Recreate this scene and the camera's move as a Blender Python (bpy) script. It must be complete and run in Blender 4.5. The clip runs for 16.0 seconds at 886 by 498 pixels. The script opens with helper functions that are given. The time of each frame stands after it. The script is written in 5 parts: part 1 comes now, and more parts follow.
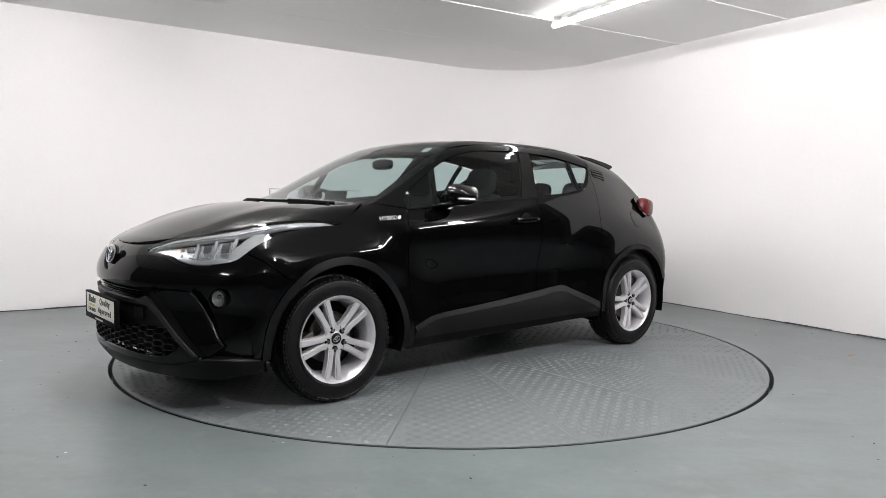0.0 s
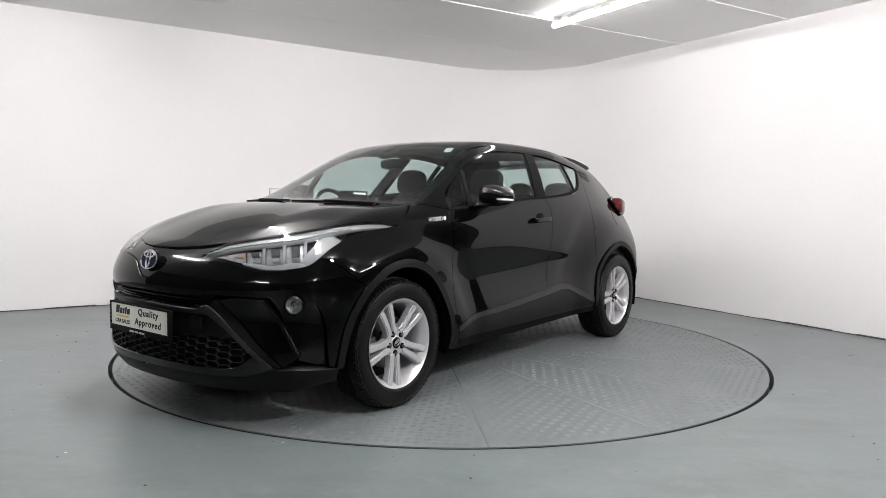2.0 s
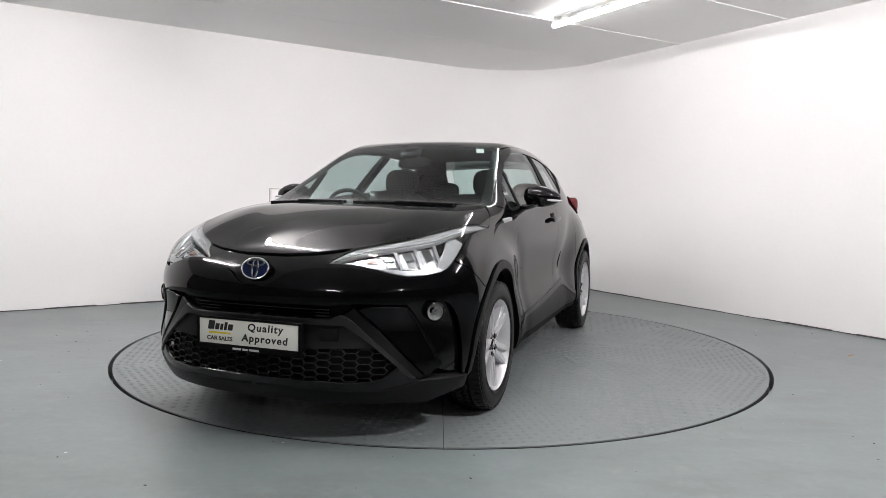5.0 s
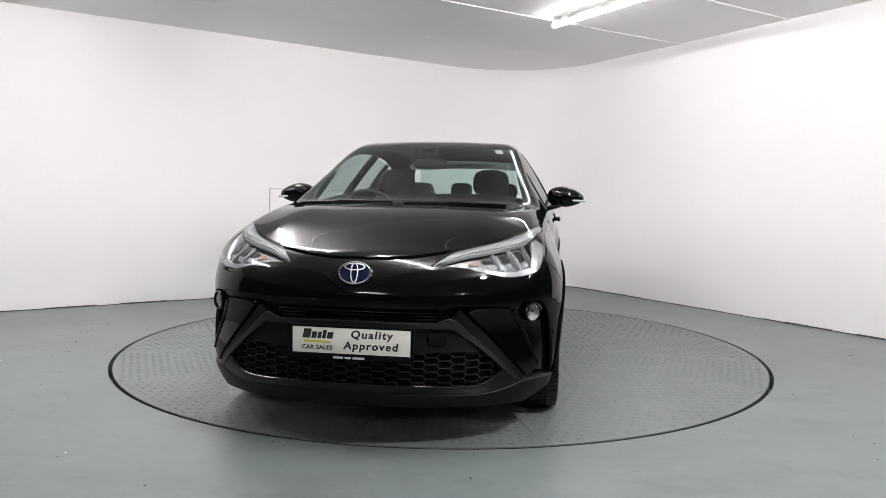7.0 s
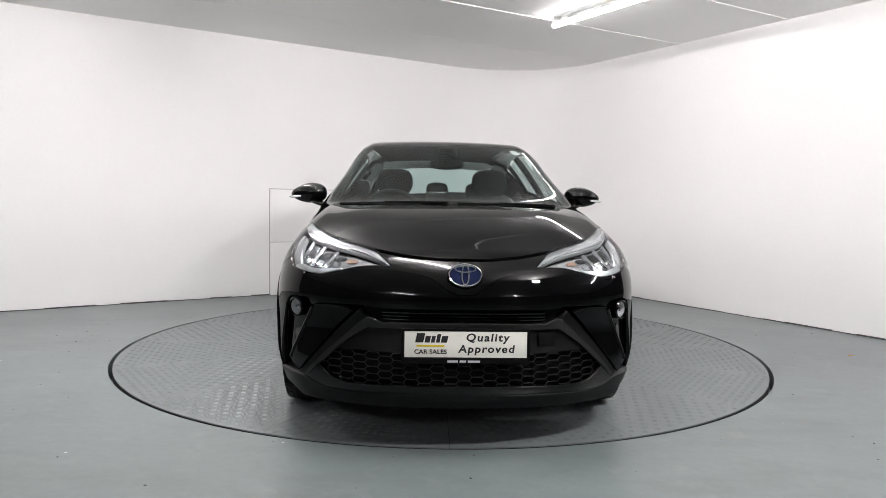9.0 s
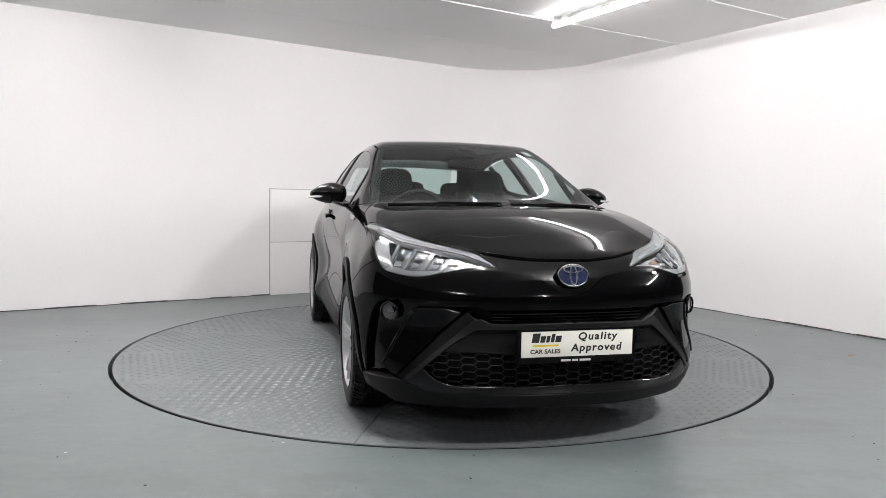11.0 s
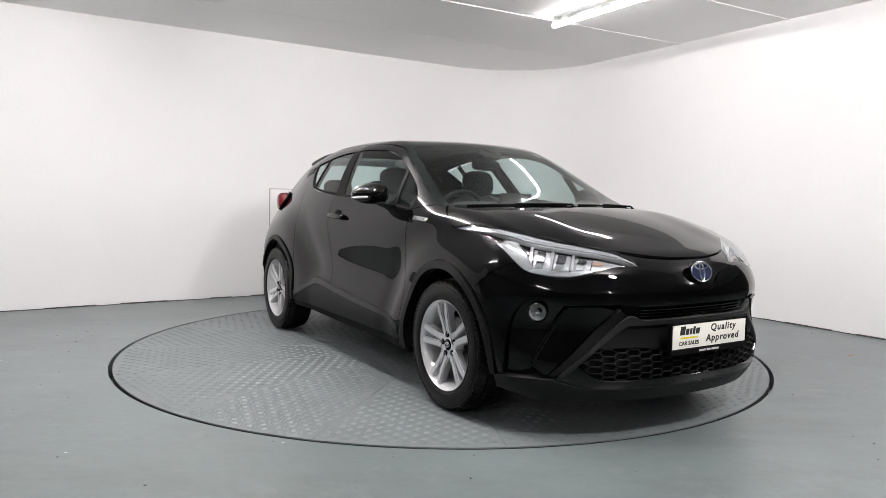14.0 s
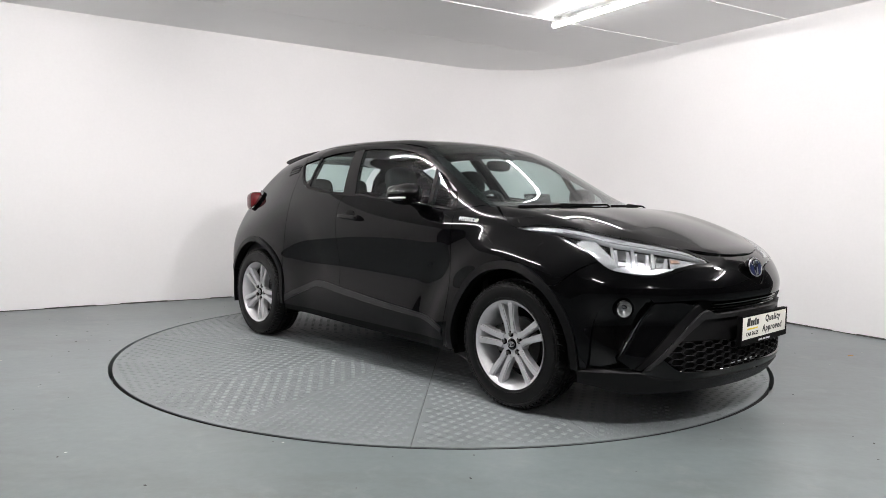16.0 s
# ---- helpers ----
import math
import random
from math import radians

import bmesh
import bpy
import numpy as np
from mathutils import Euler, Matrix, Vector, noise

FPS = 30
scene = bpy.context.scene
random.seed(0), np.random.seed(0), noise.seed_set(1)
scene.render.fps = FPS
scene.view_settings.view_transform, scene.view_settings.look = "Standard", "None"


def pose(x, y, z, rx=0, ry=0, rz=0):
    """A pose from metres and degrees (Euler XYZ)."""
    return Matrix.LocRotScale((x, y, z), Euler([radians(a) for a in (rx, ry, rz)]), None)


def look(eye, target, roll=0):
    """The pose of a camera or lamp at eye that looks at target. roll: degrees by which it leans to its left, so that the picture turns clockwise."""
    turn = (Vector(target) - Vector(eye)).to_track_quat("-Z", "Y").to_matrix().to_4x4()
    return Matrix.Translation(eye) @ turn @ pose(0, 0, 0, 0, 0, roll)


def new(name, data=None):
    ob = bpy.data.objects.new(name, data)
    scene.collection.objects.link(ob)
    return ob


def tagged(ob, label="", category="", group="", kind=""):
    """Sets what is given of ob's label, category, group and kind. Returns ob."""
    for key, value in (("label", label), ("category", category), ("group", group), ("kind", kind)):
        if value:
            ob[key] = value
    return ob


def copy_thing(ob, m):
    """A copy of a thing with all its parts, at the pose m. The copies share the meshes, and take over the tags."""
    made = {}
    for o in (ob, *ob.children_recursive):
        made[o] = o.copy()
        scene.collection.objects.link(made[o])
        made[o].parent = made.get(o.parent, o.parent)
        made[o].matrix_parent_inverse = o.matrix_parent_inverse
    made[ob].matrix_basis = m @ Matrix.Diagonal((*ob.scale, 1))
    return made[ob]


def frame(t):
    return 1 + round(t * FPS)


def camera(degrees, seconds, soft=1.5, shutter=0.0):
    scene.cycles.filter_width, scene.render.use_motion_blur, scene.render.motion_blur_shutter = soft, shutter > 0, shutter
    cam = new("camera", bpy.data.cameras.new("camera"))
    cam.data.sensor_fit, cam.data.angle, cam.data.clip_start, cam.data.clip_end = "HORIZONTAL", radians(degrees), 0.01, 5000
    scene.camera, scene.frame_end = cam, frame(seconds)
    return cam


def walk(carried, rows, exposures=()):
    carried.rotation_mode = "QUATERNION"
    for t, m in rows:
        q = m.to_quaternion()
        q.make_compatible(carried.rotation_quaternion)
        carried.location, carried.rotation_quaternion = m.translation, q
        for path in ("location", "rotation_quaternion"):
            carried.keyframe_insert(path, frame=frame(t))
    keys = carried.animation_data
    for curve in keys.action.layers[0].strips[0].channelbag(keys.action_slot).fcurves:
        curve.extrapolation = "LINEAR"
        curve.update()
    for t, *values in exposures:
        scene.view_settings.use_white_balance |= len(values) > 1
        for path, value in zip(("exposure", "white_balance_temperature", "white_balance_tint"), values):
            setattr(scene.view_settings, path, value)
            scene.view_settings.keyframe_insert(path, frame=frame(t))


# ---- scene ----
# ---------------------------------------------------------------- camera
cam = camera(63.6, 16.0, soft=0.8)
EYE = Vector((0.0, -5.421, 1.106))
AIM = EYE + Vector((0.0, math.cos(0.0689), -math.sin(0.0689)))
walk(cam, [(0.0, look(EYE, AIM, 0.944)), (16.0, look(EYE, AIM, 0.944))], exposures=[(0.0, 0.0), (16.0, 0.0)])

# ---------------------------------------------------------------- light
world = bpy.data.worlds.new("garage_dark")
world.use_nodes = True
world.node_tree.nodes["Background"].inputs["Color"].default_value = (0.6, 0.65, 0.7, 1)
world.node_tree.nodes["Background"].inputs["Strength"].default_value = 0.004
scene.world = world
# the second glow is lower so the wall by that tube stays unclipped
TUBE_GLOW, DIMMER_GLOW, FLOOD_GLOW = 195.0, 46.0, 780.0

# turntable: start angle of the car's nose and its steady rate, in degrees
START, RATE = -139.55, 5.798


# ---------------------------------------------------------------- mesh helpers
def mesh_from(name, bm, material, smooth=True):
    me = bpy.data.meshes.new(name)
    bm.normal_update()
    bm.to_mesh(me)
    bm.free()
    me.materials.append(material)
    if smooth:
        for p in me.polygons:
            p.use_smooth = True
        me.set_sharp_from_angle(angle=radians(38))
    return me


def part(name, bm, material, parent, label="", smooth=True, at=None):
    ob = new(name, mesh_from(name, bm, material, smooth))
    ob.parent = parent
    if at is not None:
        ob.matrix_basis = at
    if label:
        ob["label"] = label
    return ob


def thing(name, label="", category="", group="", kind="", at=None):
    ob = new(name)
    ob.empty_display_size = 0.1
    if at is not None:
        ob.matrix_basis = at
    return tagged(ob, label, category, group, kind)


def box(bm, size, at=(0, 0, 0), turn=None, bevel=0.0, segments=2):
    m = Matrix.Translation(at)
    if turn is not None:
        m = m @ turn
    made = bmesh.ops.create_cube(bm, size=1.0, matrix=m @ Matrix.Diagonal((*size, 1)))
    if bevel:
        edges = list({e for v in made["verts"] for e in v.link_edges})
        bmesh.ops.bevel(bm, geom=edges, offset=bevel, segments=segments, affect="EDGES", profile=0.6)
    return bm


def rod(bm, a, b, r, n=10, r2=None):
    a, b = Vector(a), Vector(b)
    turn = (b - a).to_track_quat("Z", "Y").to_matrix().to_4x4()
    bmesh.ops.create_cone(bm, cap_ends=True, segments=n, radius1=r, radius2=r if r2 is None else r2, depth=(b - a).length,
                          matrix=Matrix.Translation((a + b) / 2) @ turn)
    return bm


def lathe(bm, profile, axis="y", n=64, closed=True):
    """Turn a profile of (radius, height) round an axis."""
    rings = []
    for i in range(n):
        c, s = math.cos(2 * math.pi * i / n), math.sin(2 * math.pi * i / n)
        rings.append([bm.verts.new((r * c, h, r * s) if axis == "y" else (r * c, r * s, h)) for r, h in profile])
    m = len(profile)
    for i in range(n):
        p, q = rings[i], rings[(i + 1) % n]
        for j in range(m if closed else m - 1):
            k = (j + 1) % m
            bm.faces.new((p[j], p[k], q[k], q[j]))
    bmesh.ops.recalc_face_normals(bm, faces=bm.faces)
    return bm


def prism(bm, outline, depth, m=None, bevel=0.0):
    """A plate of the outline (x, y) and the depth along z, moved by m."""
    before = set(bm.verts)
    low = [bm.verts.new((x, y, 0)) for x, y in outline]
    f = bm.faces.new(low)
    made = bmesh.ops.extrude_face_region(bm, geom=[f])
    top = [v for v in made["geom"] if isinstance(v, bmesh.types.BMVert)]
    bmesh.ops.translate(bm, verts=top, vec=(0, 0, depth))
    if bevel:
        edges = [e for v in top for e in v.link_edges if e.other_vert(v) in top]
        bmesh.ops.bevel(bm, geom=list(set(edges)), offset=bevel, segments=2, affect="EDGES")
    vs = [v for v in bm.verts if v not in before]
    bmesh.ops.recalc_face_normals(bm, faces=bm.faces)
    if m is not None:
        bmesh.ops.transform(bm, matrix=m, verts=vs)
    return bm


def tube(name, points, r, material, parent, label="", res=3, cyclic=False):
    cu = bpy.data.curves.new(name, "CURVE")
    cu.dimensions, cu.bevel_depth, cu.bevel_resolution = "3D", r, res
    sp = cu.splines.new("POLY")
    sp.points.add(len(points) - 1)
    for q, p in zip(sp.points, points):
        q.co = (*p, 1)
    sp.use_cyclic_u = cyclic
    cu.use_fill_caps = True
    ob = new(name, cu)
    me = bpy.data.meshes.new_from_object(ob)
    bpy.data.objects.remove(ob)
    bpy.data.curves.remove(cu)
    me.materials.clear()
    me.materials.append(material)
    for p in me.polygons:
        p.use_smooth = True
    ob = new(name, me)
    ob.parent = parent
    if label:
        ob["label"] = label
    return ob


def lettering(name, text, size, material, parent, m, depth=0.001, width=None, align="CENTER", shear=0.0, bold=0.0, spacing=1.0):
    """Raised letters in the built-in font, in the plane z = 0 of m."""
    cu = bpy.data.curves.new(name, "FONT")
    cu.body, cu.size, cu.extrude, cu.align_x, cu.align_y, cu.shear = text, size, depth, align, "CENTER", shear
    cu.resolution_u, cu.offset, cu.space_character = 3, bold, spacing
    ob = new(name, cu)
    me = bpy.data.meshes.new_from_object(ob)
    bpy.data.objects.remove(ob)
    bpy.data.curves.remove(cu)
    if width:
        xs = [v.co.x for v in me.vertices]
        me.transform(Matrix.Diagonal((width / (max(xs) - min(xs)), 1, 1, 1)))
    me.materials.clear()
    me.materials.append(material)
    ob = new(name, me)
    ob.parent = parent
    ob.matrix_basis = m
    return ob
# ---------------------------------------------------------------- materials
def shader(name, colour, rough=0.5, metal=0.0, coat=0.0, ior=1.5, vary=0.0, scale=6.0, fine=0.0, fine_scale=120.0, bump=0.0,
           bump_scale=80.0, rough_vary=0.0, emit=None, space="Object", spec=0.5):
    """A surface with blotches at two scales, uneven gloss and a fine relief."""
    mat = bpy.data.materials.new(name)
    mat.use_nodes = True
    nt = mat.node_tree
    b = nt.nodes["Principled BSDF"]
    b.inputs["Base Color"].default_value = (*colour, 1)
    b.inputs["Roughness"].default_value = rough
    b.inputs["Metallic"].default_value = metal
    b.inputs["Coat Weight"].default_value = coat
    b.inputs["Coat Roughness"].default_value = 0.02
    b.inputs["IOR"].default_value = ior
    b.inputs["Specular IOR Level"].default_value = spec
    tc = nt.nodes.new("ShaderNodeTexCoord")

    def grain(sc, detail=4.0):
        n = nt.nodes.new("ShaderNodeTexNoise")
        n.inputs["Scale"].default_value, n.inputs["Detail"].default_value = sc, detail
        nt.links.new(tc.outputs[space], n.inputs["Vector"])
        return n.outputs["Fac"]

    def span(sock, lo, hi):
        r = nt.nodes.new("ShaderNodeMapRange")
        r.inputs["From Min"].default_value, r.inputs["From Max"].default_value = 0.2, 0.8
        r.inputs["To Min"].default_value, r.inputs["To Max"].default_value = lo, hi
        nt.links.new(sock, r.inputs["Value"])
        return r.outputs["Result"]

    if vary or fine:
        v = span(grain(scale), 1 - vary, 1 + vary)
        if fine:
            mul = nt.nodes.new("ShaderNodeMath")
            mul.operation = "MULTIPLY"
            nt.links.new(v, mul.inputs[0])
            nt.links.new(span(grain(fine_scale, 2.0), 1 - fine, 1 + fine), mul.inputs[1])
            v = mul.outputs[0]
        mix = nt.nodes.new("ShaderNodeVectorMath")
        mix.operation = "SCALE"
        mix.inputs[0].default_value = colour
        nt.links.new(v, mix.inputs["Scale"])
        nt.links.new(mix.outputs[0], b.inputs["Base Color"])
    if rough_vary:
        nt.links.new(span(grain(scale * 1.7), max(0.02, rough - rough_vary), rough + rough_vary), b.inputs["Roughness"])
    if bump:
        n = nt.nodes.new("ShaderNodeBump")
        n.inputs["Strength"].default_value, n.inputs["Distance"].default_value = 1.0, bump
        nt.links.new(grain(bump_scale), n.inputs["Height"])
        nt.links.new(n.outputs["Normal"], b.inputs["Normal"])
    if emit:
        b.inputs["Emission Color"].default_value = (*emit[:3], 1)
        b.inputs["Emission Strength"].default_value = emit[3]
    return mat


def glazing(name, tint, gloss=0.02, ior=1.5):
    """Thin glass: a tinted pane that mirrors by Fresnel."""
    mat = bpy.data.materials.new(name)
    mat.use_nodes = True
    nt = mat.node_tree
    nt.nodes.remove(nt.nodes["Principled BSDF"])
    t, g, m, lw, pw, ma = (nt.nodes.new(k) for k in ("ShaderNodeBsdfTransparent", "ShaderNodeBsdfGlossy", "ShaderNodeMixShader", "ShaderNodeLayerWeight", "ShaderNodeMath", "ShaderNodeMath"))
    t.inputs["Color"].default_value = (*tint, 1)
    g.inputs["Roughness"].default_value = gloss
    f0 = ((ior - 1) / (ior + 1)) ** 2
    lw.inputs["Blend"].default_value = 0.5
    pw.operation, pw.inputs[1].default_value = "POWER", 5.0
    ma.operation, ma.inputs[1].default_value, ma.inputs[2].default_value = "MULTIPLY_ADD", 1 - f0, f0
    nt.links.new(lw.outputs["Facing"], pw.inputs[0])
    nt.links.new(pw.outputs[0], ma.inputs[0])
    nt.links.new(ma.outputs[0], m.inputs[0])
    nt.links.new(t.outputs[0], m.inputs[1])
    nt.links.new(g.outputs[0], m.inputs[2])
    nt.links.new(m.outputs[0], nt.nodes["Material Output"].inputs["Surface"])
    return mat


PAINT = shader("black_car_paint", (0.0012, 0.0012, 0.0014), 0.022, spec=0.22, vary=0.1, scale=3)
GLOSS = shader("piano_black", (0.0012, 0.0012, 0.0012), 0.06, spec=0.35)
CLAD = shader("grained_black_plastic", (0.0026, 0.0026, 0.0028), 0.44, spec=0.17, vary=0.15, scale=8, bump=0.0004, bump_scale=500)
MATT = shader("matt_black_plastic", (0.0016, 0.0016, 0.0016), 0.6, spec=0.10, vary=0.15, scale=10)
RUBBER = shader("tyre_rubber", (0.0026, 0.0026, 0.0026), 0.42, spec=0.22, vary=0.2, scale=20, fine=0.15, bump=0.0004, bump_scale=200)
ALLOY = shader("silver_alloy_paint", (0.60, 0.60, 0.615), 0.3, metal=0.55, coat=0.6, vary=0.05, scale=30, fine=0.04)
STEEL = shader("machined_steel", (0.16, 0.155, 0.15), 0.42, metal=1.0, vary=0.15, scale=15)
CHROME = shader("chrome", (0.8, 0.8, 0.82), 0.07, metal=1.0)
SATIN = shader("satin_silver_plastic", (0.42, 0.43, 0.44), 0.3, metal=0.6, vary=0.05, scale=20)
GLASS = glazing("green_tinted_glass", (0.70, 0.81, 0.79))
PRIVACY = glazing("side_glass", (0.70, 0.80, 0.79))
LENS = glazing("clear_lamp_lens", (0.9, 0.92, 0.93))
CABIN = shader("dark_cabin_trim", (0.005, 0.005, 0.0055), 0.75, vary=0.2, scale=10, bump=0.00008, bump_scale=200)
CLOTH = shader("black_seat_cloth", (0.006, 0.006, 0.0065), 0.9, vary=0.2, scale=15, fine=0.1, fine_scale=120, bump=0.0001, bump_scale=200)
LINING = shader("grey_headlining", (0.035, 0.035, 0.036), 0.9, vary=0.08, scale=8)
WHITE = shader("white_wall_paint", (0.88, 0.87, 0.865), 0.65, vary=0.02, scale=1.1, fine=0.012, fine_scale=40, bump=0.0012, bump_scale=45)
CEIL = shader("ceiling_board", (0.90, 0.895, 0.89), 0.8, vary=0.03, scale=0.8, bump=0.0006, bump_scale=30)
PLATE_WHITE = shader("plate_white", (0.80, 0.79, 0.72), 0.35, vary=0.02, scale=20)
INK = shader("plate_ink", (0.01, 0.01, 0.01), 0.5)
YELLOW = shader("plate_yellow", (0.75, 0.58, 0.03), 0.5)
PALE = shader("pale_print", (0.55, 0.55, 0.55), 0.5)
RED_LENS = shader("red_tail_lens", (0.10, 0.008, 0.010), 0.10, spec=0.4)
AMBER = shader("amber_lens", (0.24, 0.15, 0.11), 0.2)
BLUE = shader("blue_badge", (0.003, 0.008, 0.040), 0.5, spec=0.15)
TUBE = shader("lit_tube", (0.9, 0.9, 0.9), 0.4, emit=(1.0, 0.957, 0.96, TUBE_GLOW))
FITTING = shader("white_enamel", (0.75, 0.75, 0.75), 0.35)
SATIN_CLAD = shader("satin_dark_plastic", (0.011, 0.011, 0.0115), 0.38, spec=0.32, vary=0.12, scale=10, bump=0.0003, bump_scale=500)
SATIN_WHITE = shader("light_guide", (0.38, 0.385, 0.39), 0.12, metal=0.35, coat=1.0, vary=0.18, scale=14)
REFLECT = shader("lamp_reflector", (0.50, 0.50, 0.51), 0.16, metal=0.7, vary=0.35, scale=28, bump=0.003, bump_scale=70)
DARK_CHROME = shader("dark_chrome", (0.16, 0.16, 0.165), 0.12, metal=1.0, vary=0.4, scale=40, bump=0.002, bump_scale=60)
LENS_SOLID = shader("pale_indicator_lens", (0.55, 0.55, 0.54), 0.12, coat=1.0)
FOG_BOWL = shader("fog_reflector", (0.42, 0.42, 0.42), 0.25, metal=0.35, vary=0.4, scale=60, bump=0.002, bump_scale=150)
FLOOD = shader("lit_flood_lens", (0.9, 0.9, 0.9), 0.3, emit=(1.0, 0.957, 0.96, FLOOD_GLOW))
SOFT_FLOOD = shader("lit_soft_flood_lens", (0.9, 0.9, 0.9), 0.3, emit=(1.0, 0.957, 0.96, FLOOD_GLOW * 0.4))
DIMMER_TUBE = shader("lit_dimmer_tube", (0.9, 0.9, 0.9), 0.4, emit=(1.0, 0.957, 0.96, DIMMER_GLOW))
# ---------------------------------------------------------------- car body surface
# The body is one smooth closed form; every panel is cut from it.
# Car space: x forward from the middle of the wheelbase, y to its left, z up from the plate.


def cardinal(knots):
    """Second derivatives of the natural cubic splines through the unit vectors at the knots."""
    k = np.asarray(knots, float)
    n, h = len(k), np.diff(k)
    a, b = np.eye(n), np.zeros((n, n))
    for i in range(1, n - 1):
        a[i, i - 1], a[i, i], a[i, i + 1] = h[i - 1] / 6, (h[i - 1] + h[i]) / 3, h[i] / 6
        b[i, i - 1], b[i, i], b[i, i + 1] = 1 / h[i - 1], -1 / h[i - 1] - 1 / h[i], 1 / h[i]
    return k, np.linalg.solve(a, b)


def basis(card, x):
    k, m = card
    x = np.clip(x, k[0], k[-1])
    i = np.clip(np.searchsorted(k, x) - 1, 0, len(k) - 2)
    h = k[i + 1] - k[i]
    a, b = (k[i + 1] - x) / h, (x - k[i]) / h
    eye = np.eye(len(k))
    return (a[:, None] * eye[i] + b[:, None] * eye[i + 1]
            + ((a**3 - a) * h * h / 6)[:, None] * m[i] + ((b**3 - b) * h * h / 6)[:, None] * m[i + 1])


SIDE_X = cardinal([-2.15, -1.75, -1.32, -0.9, -0.3, 0.3, 0.85, 1.32, 1.75, 2.15])
SIDE_Z = cardinal([0.15, 0.35, 0.6, 0.8, 0.95, 1.1, 1.28, 1.46, 1.62])
HALF = np.array([
    [0.759, 0.774, 0.767, 0.728, 0.670, 0.592, 0.504, 0.393, 0.284],
    [0.801, 0.833, 0.834, 0.806, 0.748, 0.662, 0.548, 0.445, 0.341],
    [0.819, 0.869, 0.866, 0.856, 0.820, 0.743, 0.641, 0.515, 0.384],
    [0.815, 0.867, 0.835, 0.857, 0.844, 0.791, 0.695, 0.561, 0.419],
    [0.819, 0.867, 0.821, 0.846, 0.851, 0.810, 0.712, 0.588, 0.444],
    [0.818, 0.865, 0.819, 0.844, 0.847, 0.785, 0.680, 0.575, 0.442],
    [0.817, 0.862, 0.837, 0.851, 0.835, 0.760, 0.642, 0.538, 0.418],
    [0.804, 0.867, 0.882, 0.870, 0.806, 0.724, 0.621, 0.507, 0.393],
    [0.791, 0.856, 0.877, 0.858, 0.771, 0.678, 0.569, 0.449, 0.332],
    [0.754, 0.824, 0.820, 0.784, 0.710, 0.619, 0.506, 0.381, 0.254]])
NOSE_Z = cardinal([0.15, 0.27, 0.4, 0.55, 0.68, 0.78, 0.9, 1.1])
NOSE = np.array([2.16, 2.254, 2.265, 2.240, 2.258, 2.22, 2.148, 1.9])
TAIL_Z = cardinal([0.15, 0.4, 0.7, 1.0, 1.3, 1.6])
TAIL = np.array([-2.08, -2.10, -2.15, -2.07, -1.86, -1.70])
TOP_X = cardinal([-2.15, -1.9, -1.7, -1.5, -1.2, -0.8, -0.4, 0.0, 0.3, 0.55, 0.95, 1.2, 1.34, 1.6, 1.9, 2.1, 2.25, 2.45])
TOP = np.array([0.88, 1.12, 1.31, 1.445, 1.502, 1.520, 1.531, 1.525, 1.496, 1.408, 1.205, 1.100, 1.082, 1.045, 0.959, 0.88, 0.815, 0.661])


def soft_min(a, b, k):
    h = np.clip(0.5 + 0.5 * (b - a) / k, 0, 1)
    return b * (1 - h) + a * h - k * h * (1 - h)


SWEEP, CROWN = 0.295, 0.037


def ease(t):
    t = np.clip(t, 0, 1)
    return t * t * t * (t * (6 * t - 15) + 10)


def body(p):
    """Positive inside the body, zero on its skin."""
    x, y, z = p[:, 0], np.sqrt(p[:, 1] ** 2 + 1e-8), p[:, 2]
    side = np.einsum("ni,ij,nj->n", basis(SIDE_X, x), HALF, basis(SIDE_Z, z)) - y
    # flared haunches round the wheels
    rf = np.sqrt((x - 1.27) ** 2 + (z - 0.30) ** 2 + 1e-9)
    rr = np.sqrt((x + 1.42) ** 2 + (z - 0.30) ** 2 + 1e-9)
    side = side + 0.011 * (1 - ease((rf - 0.50) / 0.15)) + 0.021 * (1 - ease((rr - 0.52) / 0.32))
    side = side - 0.006 * np.exp(-(((rf - 0.69) / 0.075) ** 2)) * ease((1.28 - x) / 0.25) * ease((1.04 - z) / 0.16)
    side = side - 0.007 * np.exp(-(((rr - 0.90) / 0.11) ** 2)) * ease((x + 1.30) / 0.30) * ease((1.10 - z) / 0.2) * ease((z - 0.42) / 0.2)
    nose = basis(NOSE_Z, z) @ NOSE - 0.30 * y**2 - 0.36 * y**4 - x
    tail = x - basis(TAIL_Z, z) @ TAIL - 0.25 * y**2
    ridge = 0.012 * np.exp(-(((y - 0.50) / 0.13) ** 2)) * ease((x - 1.25) / 0.35) * ease((2.1 - x) / 0.35)
    top = basis(TOP_X, x + SWEEP * y**2) @ TOP - (CROWN + 0.28 * ease((-x - 0.7) / 0.9)) * y**2 + ridge - z
    f = soft_min(side, nose, 0.10)
    f = soft_min(f, tail, 0.16)
    return soft_min(f, top * 0.9, 0.07)


def skin_normal(p, e=0.004):
    g = np.stack([body(p + e * np.eye(3)[i]) - body(p - e * np.eye(3)[i]) for i in range(3)], 1)
    return -g / np.linalg.norm(g, axis=1)[:, None]


